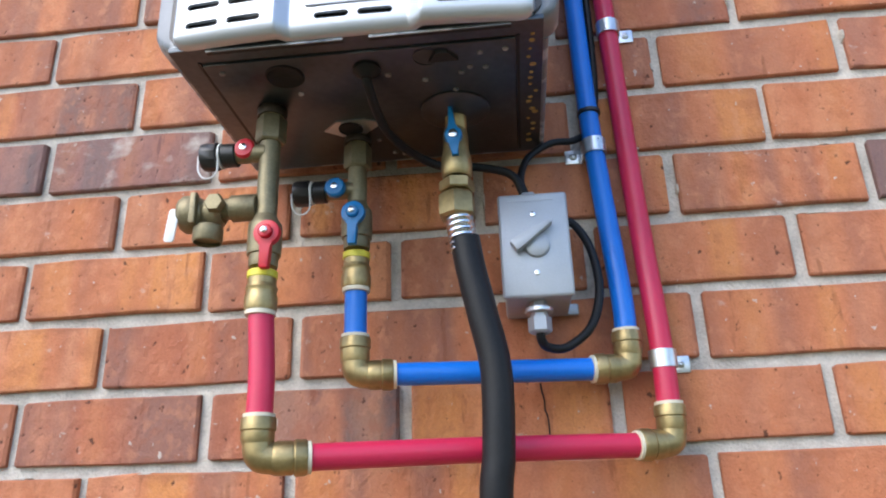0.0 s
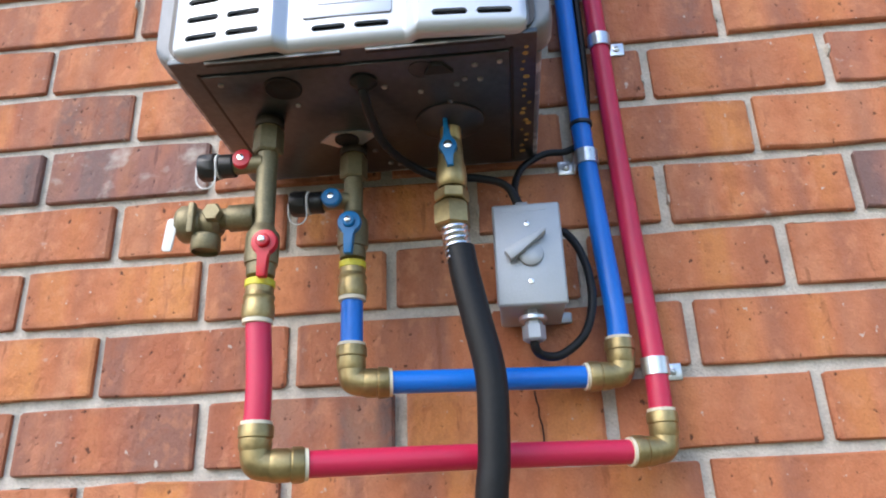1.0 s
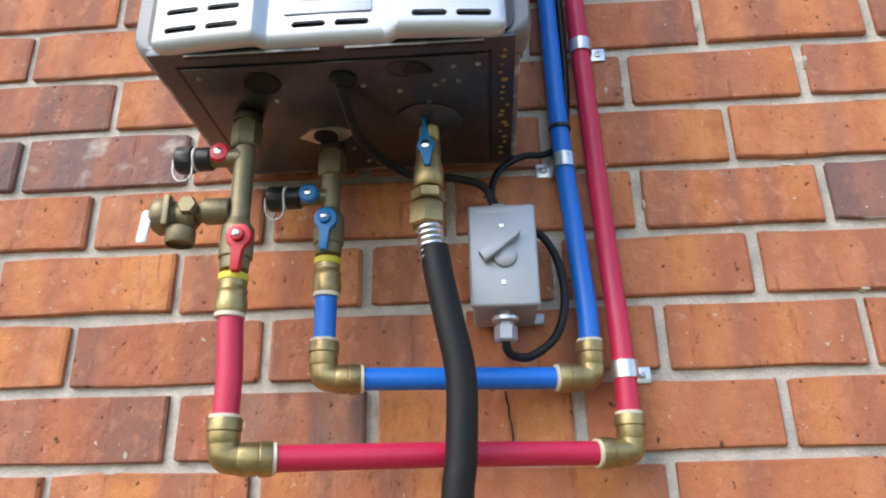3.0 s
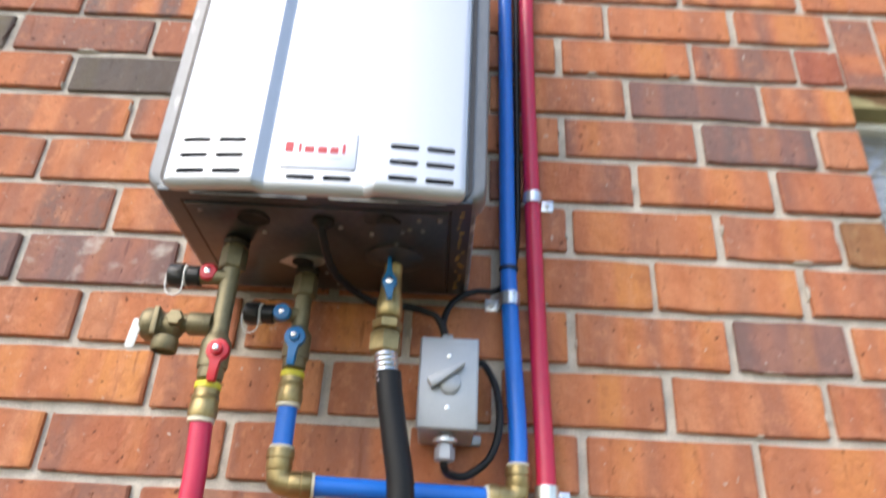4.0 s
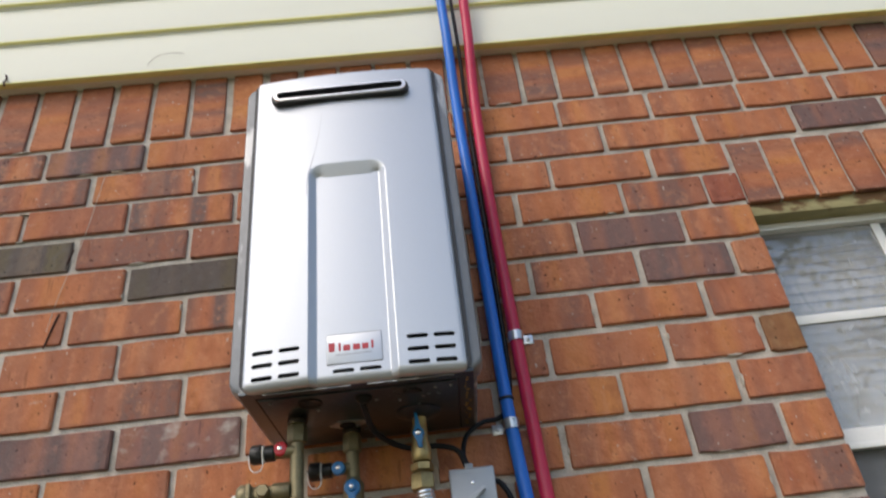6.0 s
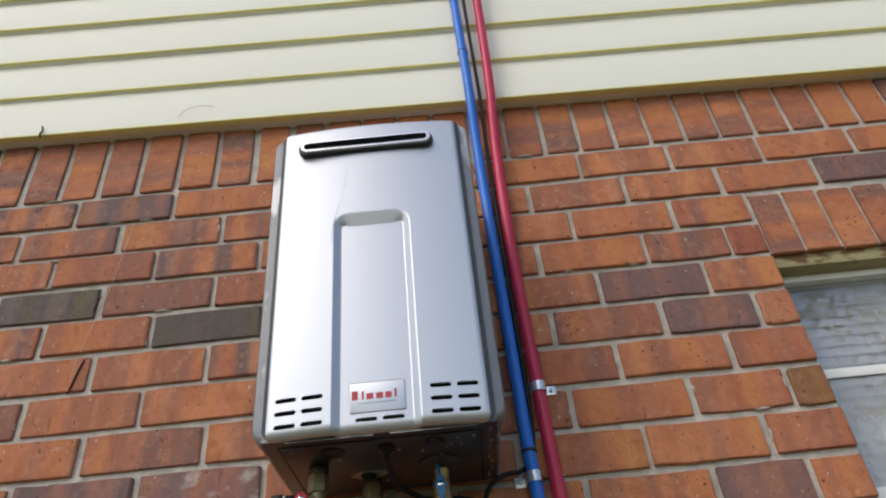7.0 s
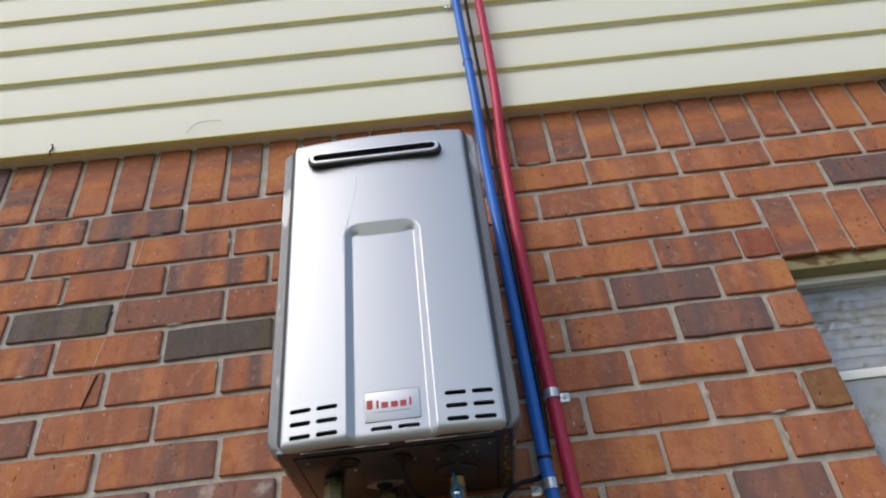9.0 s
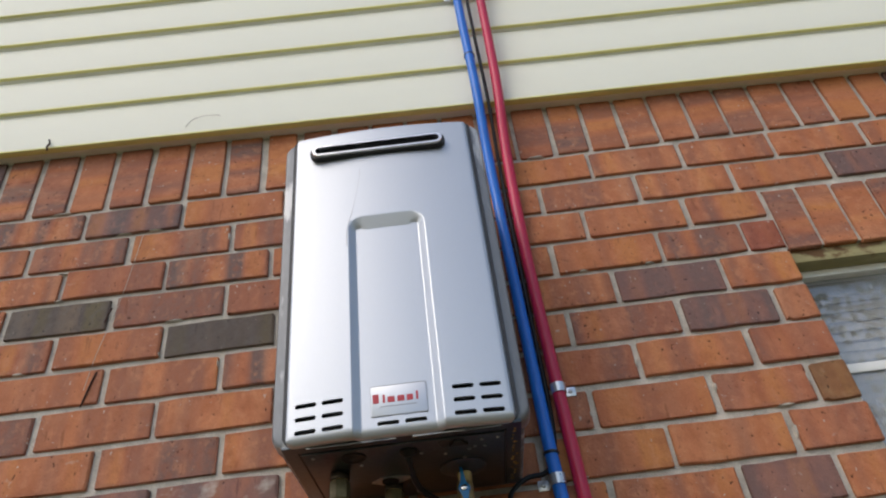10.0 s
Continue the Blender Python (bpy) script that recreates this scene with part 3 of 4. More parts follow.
# label plate: maker's mark as plain red shapes, small print as a bar
LX, LZ, LY = HC + 0.0015, 1.6815, HY - 0.0095
plate = part("label_plate", prism(rounded(-0.038, 0.038, -0.0225, 0.0225, 0.002, 3), 0.0012, facing(LX, LY, LZ), 0.0004), PANEL, heater, "pale label plate with a red maker's mark")
part("plate_edge", ring(rounded(-0.0385, 0.0385, -0.023, 0.023, 0.002, 3), rounded(-0.0380, 0.0380, -0.0225, 0.0225, 0.002, 3), 0.0013, facing(LX, LY, LZ)), INK, plate)
for x, w, h in ((1.22 * p, 1.1 * q, 1.05 * r) for p, q, r in ((-0.0255, 0.0075, 0.0125), (-0.0165, 0.0028, 0.0115), (-0.0085, 0.0088, 0.0082), (0.0025, 0.0088, 0.0082), (0.0125, 0.0078, 0.0082), (0.0205, 0.0028, 0.0115))):
    bm = prism(rounded(-w / 2, w / 2, 0, h, 0.0008, 2), 0.0004, facing(LX + x, LY - 0.0013, LZ - 0.0035))
    part("mark", bm, LOGO, plate)
part("print_line", prism([(-0.026, 0), (0.024, 0), (0.024, 0.0012), (-0.026, 0.0012)], 0.0003, facing(LX, LY - 0.0013, LZ - 0.0095)), INK, plate)

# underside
part("bottom_tray", box((HX0 + 0.0145, HY + 0.0005, HZ0 - 0.0012), (HX1 - 0.0145, -0.022, HZ0 + 0.004), 0.001), UNDER, heater, "galvanised sheet underside mirroring the bricks, its shade painted as a dark base")
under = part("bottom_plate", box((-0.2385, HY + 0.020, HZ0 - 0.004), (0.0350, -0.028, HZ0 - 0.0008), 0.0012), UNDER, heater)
for x in (-0.2405, 0.0370):
    part("seam", box((x - 0.0013, HY + 0.018, HZ0 - 0.0024), (x + 0.0013, -0.03, HZ0 - 0.001)), DARK, heater)
for x0, x1 in ((-0.228, -0.109), (-0.087, 0.0316)):
    part("lip_gap", box((x0, HY + 0.004, HZ0 - 0.0022), (x1, HY + 0.0075, HZ0 - 0.001)), DARK, heater)
    part("lip", box((x0, HY + 0.0010, HZ0 - 0.0034), (x1, HY + 0.0024, HZ0 - 0.0010), 0.0004), CASE, heater, "grey folded lip along the front of the underside")
PLATE = HZ0 - 0.004
# Open hole drawn as a flat black disc, its shade painted on.
part("drain_plug", lathe([(0.0175, 0), (0.0175, 0.0012), (0.016, 0.0018), (0.0145, 0.0008), (0.004, 0.0006)], (-0.172, -0.201, PLATE), (0, 0, -1)), RUBBER, heater, "flat black disc standing for an open hole in shade")
part("grommet", lathe([(0.0125, 0), (0.0125, 0.003), (0.009, 0.006), (0.005, 0.010)], (-0.097, -0.202, PLATE), (0, 0, -1)), RUBBER, heater, "black cable grommet")
tab = [(-0.028, -0.002), (-0.012, -0.015), (0.012, -0.014), (0.034, 0.006), (0.016, 0.015), (-0.012, 0.014)]
part("drain_flange", prism(tab, 0.0015, pose(-0.134, -0.1045, PLATE, 180)), ZINC, heater, "zinc flange round the drain hole")
# No opening is cut: a near-black disc paints the hole's shade.
part("drain_hole", lathe([(0.0125, 0), (0.0125, 0.0016), (0.0115, 0.0018), (0.0110, 0.0008), (0.001, 0.0006)], (-0.134, -0.1045, PLATE - 0.0012), (0, 0, -1)), DARK, heater)
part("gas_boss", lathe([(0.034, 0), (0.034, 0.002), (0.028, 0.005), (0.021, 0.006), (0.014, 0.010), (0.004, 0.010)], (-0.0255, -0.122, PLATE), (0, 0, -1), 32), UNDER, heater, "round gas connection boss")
part("hook", prism([(-0.013, -0.004), (0.013, -0.004), (0.004, 0.008), (-0.006, 0.009)], 0.004, pose(-0.028, -0.212, PLATE, 180)), DARK, heater)
part("knockout_ring", lathe([(0.012, 0), (0.012, 0.001), (0.011, 0.001), (0.011, 0.0004), (0.001, 0.0004)], (-0.043, -0.212, PLATE), (0, 0, -1), 24), UNDER, heater)
for x, y in ((-0.225, -0.214), (0.004, -0.212), (0.026, -0.214), (-0.166, -0.172), (-0.048, -0.178), (-0.014, -0.185), (-0.006, -0.192), (0.008, -0.190), (-0.080, -0.190), (-0.098, -0.045), (-0.088, -0.040), (-0.022, -0.158), (-0.11, -0.075)):
    part("screw", lathe([(0.0028, 0), (0.0026, 0.0012), (0.0012, 0.0018)], (x, y, PLATE), (0, 0, -1), 10), CASE, heater)
rnd = random.Random(3)
for k in range(18):
    part("rust_spot", lathe([(rnd.uniform(0.0016, 0.0036), 0), (0.0015, 0.0006), (0.0005, 0.0007)], (HX1 - rnd.uniform(0.0195, 0.0270), -0.226 + 0.0105 * k + rnd.uniform(-0.003, 0.003), HZ0 - 0.0012), (0, 0, -1), 9), RUST, heater)


# ---- pipes and fittings ----
def collar(at, d, r0=0.0111):
    return lathe([(r0 + 0.0005, 0), (r0 + 0.0022, 0.0004), (r0 + 0.0022, 0.0042), (r0 + 0.0005, 0.0046)], at, d, 24)


def socket_profile(length=0.027):
    """Push-fit socket: domed lip, barrel, neck."""
    return [(0.0122, 0), (0.0141, 0.0007), (0.0147, 0.0022), (0.0147, 0.0104), (0.0142, 0.0112), (0.0132, 0.0114), (0.0132, 0.0126), (0.0138, 0.0128), (0.0138, length - 0.0035), (0.0127, length)]


def push_elbow(name, corner, a, b, arms=(0.036, 0.036)):
    """A brass push-fit elbow at corner with arms towards a and b."""
    ob = thing(name, corner, "brass push-fit elbow joining two plastic pipes", "pipe fitting", "push-fit elbows")
    c, a, b = Vector(corner), Vector(a).normalized(), Vector(b).normalized()
    s = 0.017
    bend = [c + a * s, c + a * s * 0.42 + b * s * 0.06, c + (a + b) * s * 0.16, c + b * s * 0.42 + a * s * 0.06, c + b * s]
    part("bend", tube(bend, 0.0128, 20, 6), BRASS, ob)
    for d, arm in ((a, arms[0]), (b, arms[1])):
        end = c + d * arm
        part("socket", lathe(socket_profile(arm - 0.012), end, -d, 26), BRASS, ob, angle=24)
        part("collar", collar(end + d * 0.0028, -d), CREAM, ob, "cream release collar")
    return ob


def pipe(name, pts, r, material, label, steps=10):
    ob = thing(name, pts[0], label, "pipe")
    part("tube", tube(pts, r, 24, steps), material, ob)
    return ob


HOT = Vector((-0.2005, -0.150, 0))
COLD = Vector((-0.1315, -0.082, 0))
GAS = Vector((-0.0265, -0.122, 0))
PR = 0.0111
up, down, right, left, front = Vector((0, 0, 1)), Vector((0, 0, -1)), Vector((1, 0, 0)), Vector((-1, 0, 0)), Vector((0, -1, 0))

hot_c = HOT + up * 1.3035 + right * 0.0045
hot_r = Vector((0.158, -0.030, 1.3125))
run = (hot_r - hot_c).normalized()
push_elbow("pipe_elbow", hot_c, up, run, (0.0335, 0.041))
push_elbow("pipe_elbow", hot_r, up, -run)
pipe("red_pipe", [hot_c + up * 0.030, hot_c + up * 0.07, HOT + up * 1.435], PR, PINK, "short red plastic pipe under the hot water valve")
pipe("red_pipe", [hot_c + run * 0.030, (hot_c + hot_r) / 2 + up * 0.001, hot_r - run * 0.030], PR, PINK, "red plastic pipe running level across the bricks")
pipe("red_pipe", [hot_r + up * 0.030, (0.158, -0.029, 1.42), (0.154, -0.021, 1.56), (0.149, -0.0155, 1.80), (0.1445, -0.0155, 2.08), (0.146, -0.034, 2.34), (0.153, -0.062, 2.52), (0.158, -0.066, 2.75), (0.162, -0.066, 3.1), (0.17, -0.066, 3.7)],
     PR, PINK, "red plastic pipe rising up the wall and siding")
cold_c = COLD + up * 1.3805
cold_r = Vector((0.1265, -0.030, 1.3845))
run2 = (cold_r - cold_c).normalized()
push_elbow("pipe_elbow", cold_c, up, run2)
push_elbow("pipe_elbow", cold_r, up, -run2)
pipe("blue_pipe", [cold_c + up * 0.030, cold_c + up * 0.055, COLD + up * 1.475], PR * 0.97, BLUE, "short blue plastic pipe under the cold water valve")
pipe("blue_pipe", [cold_c + run2 * 0.030, (cold_c + cold_r) / 2, cold_r - run2 * 0.030], PR * 0.97, BLUE, "blue plastic pipe running level across the bricks")
pipe("blue_pipe", [cold_r + up * 0.030, (0.1265, -0.029, 1.46), (0.1190, -0.021, 1.60), (0.1155, -0.017, 1.70), (0.1137, -0.0155, 1.85), (0.1097, -0.0155, 2.16), (0.106, -0.034, 2.36), (0.105, -0.062, 2.53), (0.102, -0.066, 2.75), (0.098, -0.066, 3.1), (0.09, -0.066, 3.7)],
     PR * 0.97, BLUE, "blue plastic pipe rising up the wall and siding")


def valve_handle(at, material, parent, size=1.0, lean=0.0):
    """Wing lever facing the viewer, pointing down, with a screw in its hub."""
    tail = [(-0.0056 * size, -0.0135 * size), (-0.0050 * size, -0.036 * size), (-0.0036 * size, -0.0375 * size), (0.0036 * size, -0.0375 * size), (0.0050 * size, -0.036 * size), (0.0056 * size, -0.0135 * size)]
    outline = [(0.0135 * size * math.cos(radians(a)), 0.0135 * size * math.sin(radians(a))) for a in range(-66, 247, 12)] + tail
    m = Matrix.Translation(at) @ Matrix.Rotation(radians(lean), 4, "Y") @ FACE
    h = part("handle", prism(outline, 0.0065, m, 0.0015), material, parent, "glossy plastic lever")
    part("hub", lathe([(0.0072 * size, 0), (0.0072 * size, 0.004), (0.0058 * size, 0.005), (0.001, 0.005)], m @ Vector((0, 0, 0.0062)), front, 18), material, h)
    part("screw", lathe([(0.0040 * size, 0), (0.0036 * size, 0.002), (0.0014, 0.0028)], m @ Vector((0, 0, 0.0108)), front, 12), CHROME, h, "steel screw")
    return h


def isolation_valve(name, base, z_top, cap, lever, z_yel, knob, knob_mat, label, nut):
    """Service valve: union, branch with capped drain, ball valve body, taped thread, push-fit socket. cap: height of the drain branch; lever, knob: centres of their fronts."""
    ob = thing(name, base + up * z_yel, label, "valve", "service valves")
    x, y = base.x, base.y
    z_lever = z_yel + 0.043
    lever, knob = Vector(lever), Vector(knob)
    part("nipple", lathe([(0.0115, 0), (0.0115, 0.010), (0.0098, 0.010), (0.0098, HZ0 - 0.003 - z_top)], (x, y, z_top), up, 20), BRASS, ob)
    part("adapter", lathe([(0.0135, 0), (0.0142, 0.0012), (0.0142, PLATE - z_top - 0.003), (0.0130, PLATE - z_top - 0.001)], (x, y, z_top + 0.001), up, 22), OXIDE, ob, "dark oxidised adapter under the heater")
    part("union_nut", lathe([(0.0128, 0), (0.0145, 0.002), (0.0145, nut - 0.002), (0.0130, nut)], (x, y, z_top - nut), up, 6, spin=0.3), BRONZE, ob)
    part("stem", lathe([(0.0098, 0), (0.0098, z_top - nut - z_lever - 0.010)], (x, y, z_lever + 0.012), up, 24), BRONZE, ob)
    part("ball_body", lathe([(0.0126, 0), (0.0131, 0.002), (0.0131, 0.011), (0.0150, 0.0115), (0.0154, 0.015), (0.0154, 0.036), (0.0148, 0.041), (0.0118, 0.045), (0.0098, 0.050)],
                            (x, y, z_lever - 0.036), up, 26), BRONZE, ob)
    boss = lever + Vector((0, 0.009, 0))
    back = Vector((x, y, boss.z))
    part("lever_boss", lathe([(0.0085, 0), (0.0085, (boss - back).length)], back, boss - back, 18), BRONZE, ob)
    part("thread_tape", lathe([(0.0122, 0), (0.0134, 0.001), (0.0134, 0.0065), (0.0122, 0.0075)], (x, y, z_yel - 0.004), up, 24), YELLOW, ob, "yellow thread sealing tape")
    part("thread_end", lathe([(0.0126, 0), (0.0126, 0.006)], (x, y, z_yel - 0.0095), up, 20), BRASS, ob)
    sock = lathe([(0.0122, 0), (0.0136, 0.001), (0.0144, 0.004), (0.0144, 0.013), (0.0132, 0.0165), (0.0132, 0.0185), (0.0141, 0.021), (0.0125, 0.025)], (x, y, z_yel - 0.034), up, 26)
    part("socket", sock, BRASS, ob)
    part("collar", collar((x, y, z_yel - 0.0375), up), CREAM, ob, "cream release collar")
    valve_handle(lever + Vector((0, 0.0115, 0)), knob_mat, ob, 0.87, 2)
    # capped drain branch
    part("drain_branch", lathe([(0.0088, 0), (0.0088, 0.036)], (x - 0.002, y - 0.002, cap), left, 20), BRONZE, ob)
    part("drain_thread", lathe([(0.0105, 0), (0.0115, 0.001), (0.0115, 0.013), (0.0105, 0.014)], (x - 0.0305, y - 0.002, cap), left, 22), CAP, ob, "black hose thread protector")
    part("drain_cap", lathe([(0.0118, 0), (0.0134, 0.0012), (0.0138, 0.003), (0.0138, 0.014), (0.0128, 0.0165), (0.004, 0.0175), (0.003, 0.020), (0.001, 0.0205)], (x - 0.0475, y - 0.002, cap), left, 10), CAP, ob, "black ribbed plastic cap")
    part("cap_strap", tube([(x - 0.0462, y - 0.011, cap - 0.008), (x - 0.0455, y - 0.012, cap - 0.020), (x - 0.050, y - 0.012, cap - 0.0265), (x - 0.058, y - 0.012, cap - 0.0265), (x - 0.0640, y - 0.011, cap - 0.018), (x - 0.0665, y - 0.008, cap - 0.002)], 0.0008, 8, 6), WHITE, ob, "white retaining loop")
    part("strap_ring", lathe([(0.0117, 0), (0.0122, 0.0004), (0.0122, 0.0018), (0.0117, 0.0022)], (x - 0.0450, y - 0.002, cap), left, 22), WHITE, ob)
    hub = knob + Vector((0, 0.010, 0))
    part("knob_stem", lathe([(0.005, 0), (0.005, max(0.006, y - 0.002 - hub.y))], (hub.x, y - 0.002, hub.z), front, 12), BRONZE, ob)
    kn = part("drain_knob", lathe([(0.0090, 0), (0.0102, 0.0012), (0.0102, 0.0065), (0.0086, 0.0085), (0.0048, 0.0088)], hub, front, 20), knob_mat, ob, "round plastic drain knob")
    part("knob_screw", lathe([(0.0037, 0), (0.0033, 0.0016), (0.0012, 0.0022)], hub + front * 0.0086, front, 12), CHROME, kn)
    return ob


isolation_valve("hot_water_valve", HOT, 1.619, 1.5815, (-0.1915, -0.178, 1.4925), 1.4605, (-0.2225, -0.163, 1.5845), RED, "bronze hot water service valve with red lever and drain knob", 0.027)
isolation_valve("cold_water_valve", COLD, 1.620, 1.5690, (-0.1300, -0.114, 1.5345), 1.4980, (-0.1505, -0.104, 1.5665), BLUE_H, "bronze cold water service valve with blue lever and drain knob", 0.027)

# pressure relief valve on the hot side
PZ = 1.524
prv = thing("relief_valve", (HOT.x - 0.05, HOT.y, PZ - 0.03), "cast bronze pressure relief valve with a white test tag", "valve")
part("inlet", lathe([(0.0118, 0), (0.0125, 0.001), (0.0125, 0.024), (0.010, 0.0255), (0.010, 0.034)], (HOT.x - 0.008, HOT.y, PZ + 0.003), left, 22), BRONZE, prv)
part("body", lathe([(0.0105, 0), (0.0145, 0.004), (0.0150, 0.012), (0.0125, 0.018), (0.0165, 0.024), (0.0178, 0.028), (0.0178, 0.036), (0.0150, 0.040), (0.010, 0.042)], (HOT.x - 0.040, HOT.y, PZ), left, 26), BRONZE, prv)
part("outlet", lathe([(0.0120, 0), (0.0135, 0.002), (0.0135, 0.014), (0.0122, 0.016), (0.0122, 0.012), (0.002, 0.011)], (HOT.x - 0.053, HOT.y - 0.002, PZ - 0.014), down, 24), BRONZE, prv)
part("hex_plug", lathe([(0.0092, 0), (0.0092, 0.006), (0.0080, 0.008)], (HOT.x - 0.043, HOT.y - 0.012, PZ + 0.003), front, 6), BRONZE, prv)
part("rib", box((HOT.x - 0.0655, HOT.y - 0.0195, PZ - 0.016), (HOT.x - 0.0595, HOT.y - 0.012, PZ + 0.014), 0.0015), BRONZE, prv)
part("test_tag", prism(rounded(-0.0048, 0.0048, -0.0160, 0.0160, 0.003, 4), 0.0016, Matrix.Translation((HOT.x - 0.0830, HOT.y - 0.012, PZ - 0.015)) @ Matrix.Rotation(radians(6), 4, "Y") @ FACE, 0.0004), WHITE, prv, "white plastic test lever")
part("tag_pin", lathe([(0.003, 0), (0.003, 0.006)], (HOT.x - 0.080, HOT.y, PZ - 0.002), left, 10), ZINC, prv)

# gas valve and hose
gz = thing("gas_valve", GAS + up * 1.50, "brass gas shut-off valve with a blue lever", "valve")
gx, gy = GAS.x, GAS.y
part("nipple", lathe([(0.0085, 0), (0.0105, 0.003), (0.0105, 0.030)], (gx + 0.001, gy, 1.602), up, 18), BRASS, gz)
part("body", lathe([(0.0128, 0), (0.0146, 0.003), (0.0150, 0.012), (0.0142, 0.022), (0.0124, 0.030), (0.0122, 0.046), (0.0108, 0.052)], (gx, gy, 1.555), up, 24), BRASS, gz)
part("boss", lathe([(0.0085, 0), (0.0085, 0.0158)], (gx, gy + 0.003, 1.5945), front, 16), BRASS, gz)
wing = [(-0.0032, -0.022), (0.0032, -0.022), (0.0040, -0.009)] + [(0.0088 * math.cos(radians(a)), 0.0088 * math.sin(radians(a))) for a in range(-55, 66, 15)]
wing += [(0.0026, 0.010), (0.0022, 0.032), (-0.0022, 0.032), (-0.0026, 0.010)] + [(0.0088 * math.cos(radians(a)), 0.0088 * math.sin(radians(a))) for a in range(115, 236, 15)] + [(-0.0040, -0.009)]
gh = part("handle", prism(wing, 0.0055, Matrix.Translation((gx - 0.001, gy - 0.0130, 1.5930)) @ Matrix.Rotation(radians(-4), 4, "Y") @ Matrix.Scale(0.98, 4) @ FACE, 0.0012), BLUE_H, gz, "blue wing lever")
part("screw", lathe([(0.0046, 0), (0.0042, 0.0022), (0.0016, 0.003)], (gx - 0.001, gy - 0.0183, 1.5930), front, 12), CHROME, gh)
part("hex_collar", lathe([(0.0155, 0), (0.0168, 0.0015), (0.0168, 0.010), (0.0150, 0.0115)], (gx - 0.0005, gy, 1.541), up, 6, spin=0.2), BRASS, gz)
part("hex_nut", lathe([(0.0150, 0), (0.0180, 0.002), (0.0180, 0.021), (0.0160, 0.0235), (0.0130, 0.026)], (gx - 0.001, gy, 1.514), up, 6, spin=0.45), BRASS, gz)
hose = thing("gas_hose", (-0.003, -0.11, 0.02), "black-sleeved corrugated steel gas hose", "hose")
prof = []
for k in range(6):
    prof += [(0.0110, k * 0.0058), (0.0132, k * 0.0058 + 0.0018), (0.0132, k * 0.0058 + 0.0036), (0.0112, k * 0.0058 + 0.0054)]
part("corrugated_tube", lathe(prof, (gx + 0.0045, gy - 0.001, 1.480), (-0.12, 0.02, 1), 24), CHROME, hose, "bare corrugated stainless tube")
part("sleeve", tube([(gx + 0.005, gy - 0.002, 1.492), (gx + 0.0095, gy - 0.002, 1.462), (-0.0085, gy - 0.002, 1.42), (0.0004, gy - 0.002, 1.37), (-0.0010, gy - 0.002, 1.305), (-0.0052, gy - 0.001, 1.265), (-0.008, gy + 0.01, 1.15), (-0.010, gy + 0.03, 0.9), (-0.010, gy + 0.05, 0.5), (-0.010, gy + 0.05, 0.0)], 0.0138, 28, 12), RUBBER, hose, "black rubber sleeve")

# ---- switch box ----
BX0, BX1, BZ0, BZ1, BY = 0.0095, 0.0765, 1.4435, 1.5490, -0.090
sw = thing("switch_box", (0.043, 0, 1.4435), "grey weatherproof metal switch box screwed to the bricks", "switch box")
part("box", box((BX0 + 0.002, BY + 0.006, BZ0 + 0.001), (BX1 - 0.002, -0.008, BZ1 - 0.001), 0.004), BOXGREY, sw)
cover = part("cover", box((BX0, BY, BZ0), (BX1, BY + 0.0065, BZ1), 0.003, segs=3), BOXGREY, sw, "cast grey cover plate")
for z in (BZ1 - 0.0225, BZ0 + 0.0235):
    part("screw", lathe([(0.0028, 0), (0.0026, 0.0012), (0.001, 0.0016)], (0.043, BY, z), front, 14), CHROME, cover)
for k in range(9):
    part("embossed_bar", box((0.019 + 0.005 * k, BY - 0.0005, BZ1 - 0.0085), (0.0225 + 0.005 * k, BY + 0.0005, BZ1 - 0.0055)), BOXGREY, cover)
part("dial", lathe([(0.0125, 0), (0.0118, 0.004), (0.0095, 0.0052), (0.001, 0.0056)], (0.0445, BY, 1.4945), front, 28), BOXGREY, cover, "round switch dial")
lever = [(-0.0225, -0.0050), (-0.020, -0.0062), (-0.008, -0.0050), (0.021, -0.0022), (0.0235, 0.0005), (0.021, 0.0022), (-0.008, 0.0050), (-0.020, 0.0062), (-0.0225, 0.0050)]
part("lever", prism(lever, 0.0085, facing(0.041, BY - 0.004, 1.5035, 33), 0.002), BOXGREY, cover, "switch lever at a slant")
part("connector", lathe([(0.0085, 0), (0.0085, 0.016), (0.0112, 0.016), (0.0112, 0.029), (0.009, 0.031)], (0.0425, -0.068, BZ0 + 0.0015), down, 6), BOXGREY, sw, "grey cable connector")
part("lock_ring", lathe([(0.0125, 0), (0.0135, 0.001), (0.0135, 0.004), (0.0125, 0.005)], (0.0425, -0.068, BZ0 - 0.005), down, 20), ZINC, sw)
part("cable_entry", box((0.034, -0.064, BZ1 - 0.002), (0.047, -0.046, BZ1 + 0.014), 0.002), BOXGREY, sw)
for x, z in ((BX1 + 0.001, 1.452),):
    part("ear", box((x - 0.008, -0.010, z - 0.006), (x + 0.008, -0.004, z + 0.006), 0.002), BOXGREY, sw, "mounting ear")

power = thing("power_cable", (-0.097, -0.202, 1.60), "black power cable from the heater to the switch box", "cable")
part("cord", tube([(-0.097, -0.202, PLATE), (-0.0975, -0.195, 1.617), (-0.091, -0.150, 1.600), (-0.073, -0.110, 1.594), (-0.043, -0.080, 1.590), (-0.006, -0.060, 1.596), (0.026, -0.055, 1.587), (0.0385, -0.054, 1.560)], 0.0044, 12, 8), RUBBER, power)
feed = thing("feed_cable", (0.043, -0.05, 1.40), "black cable looping under the switch box", "cable")
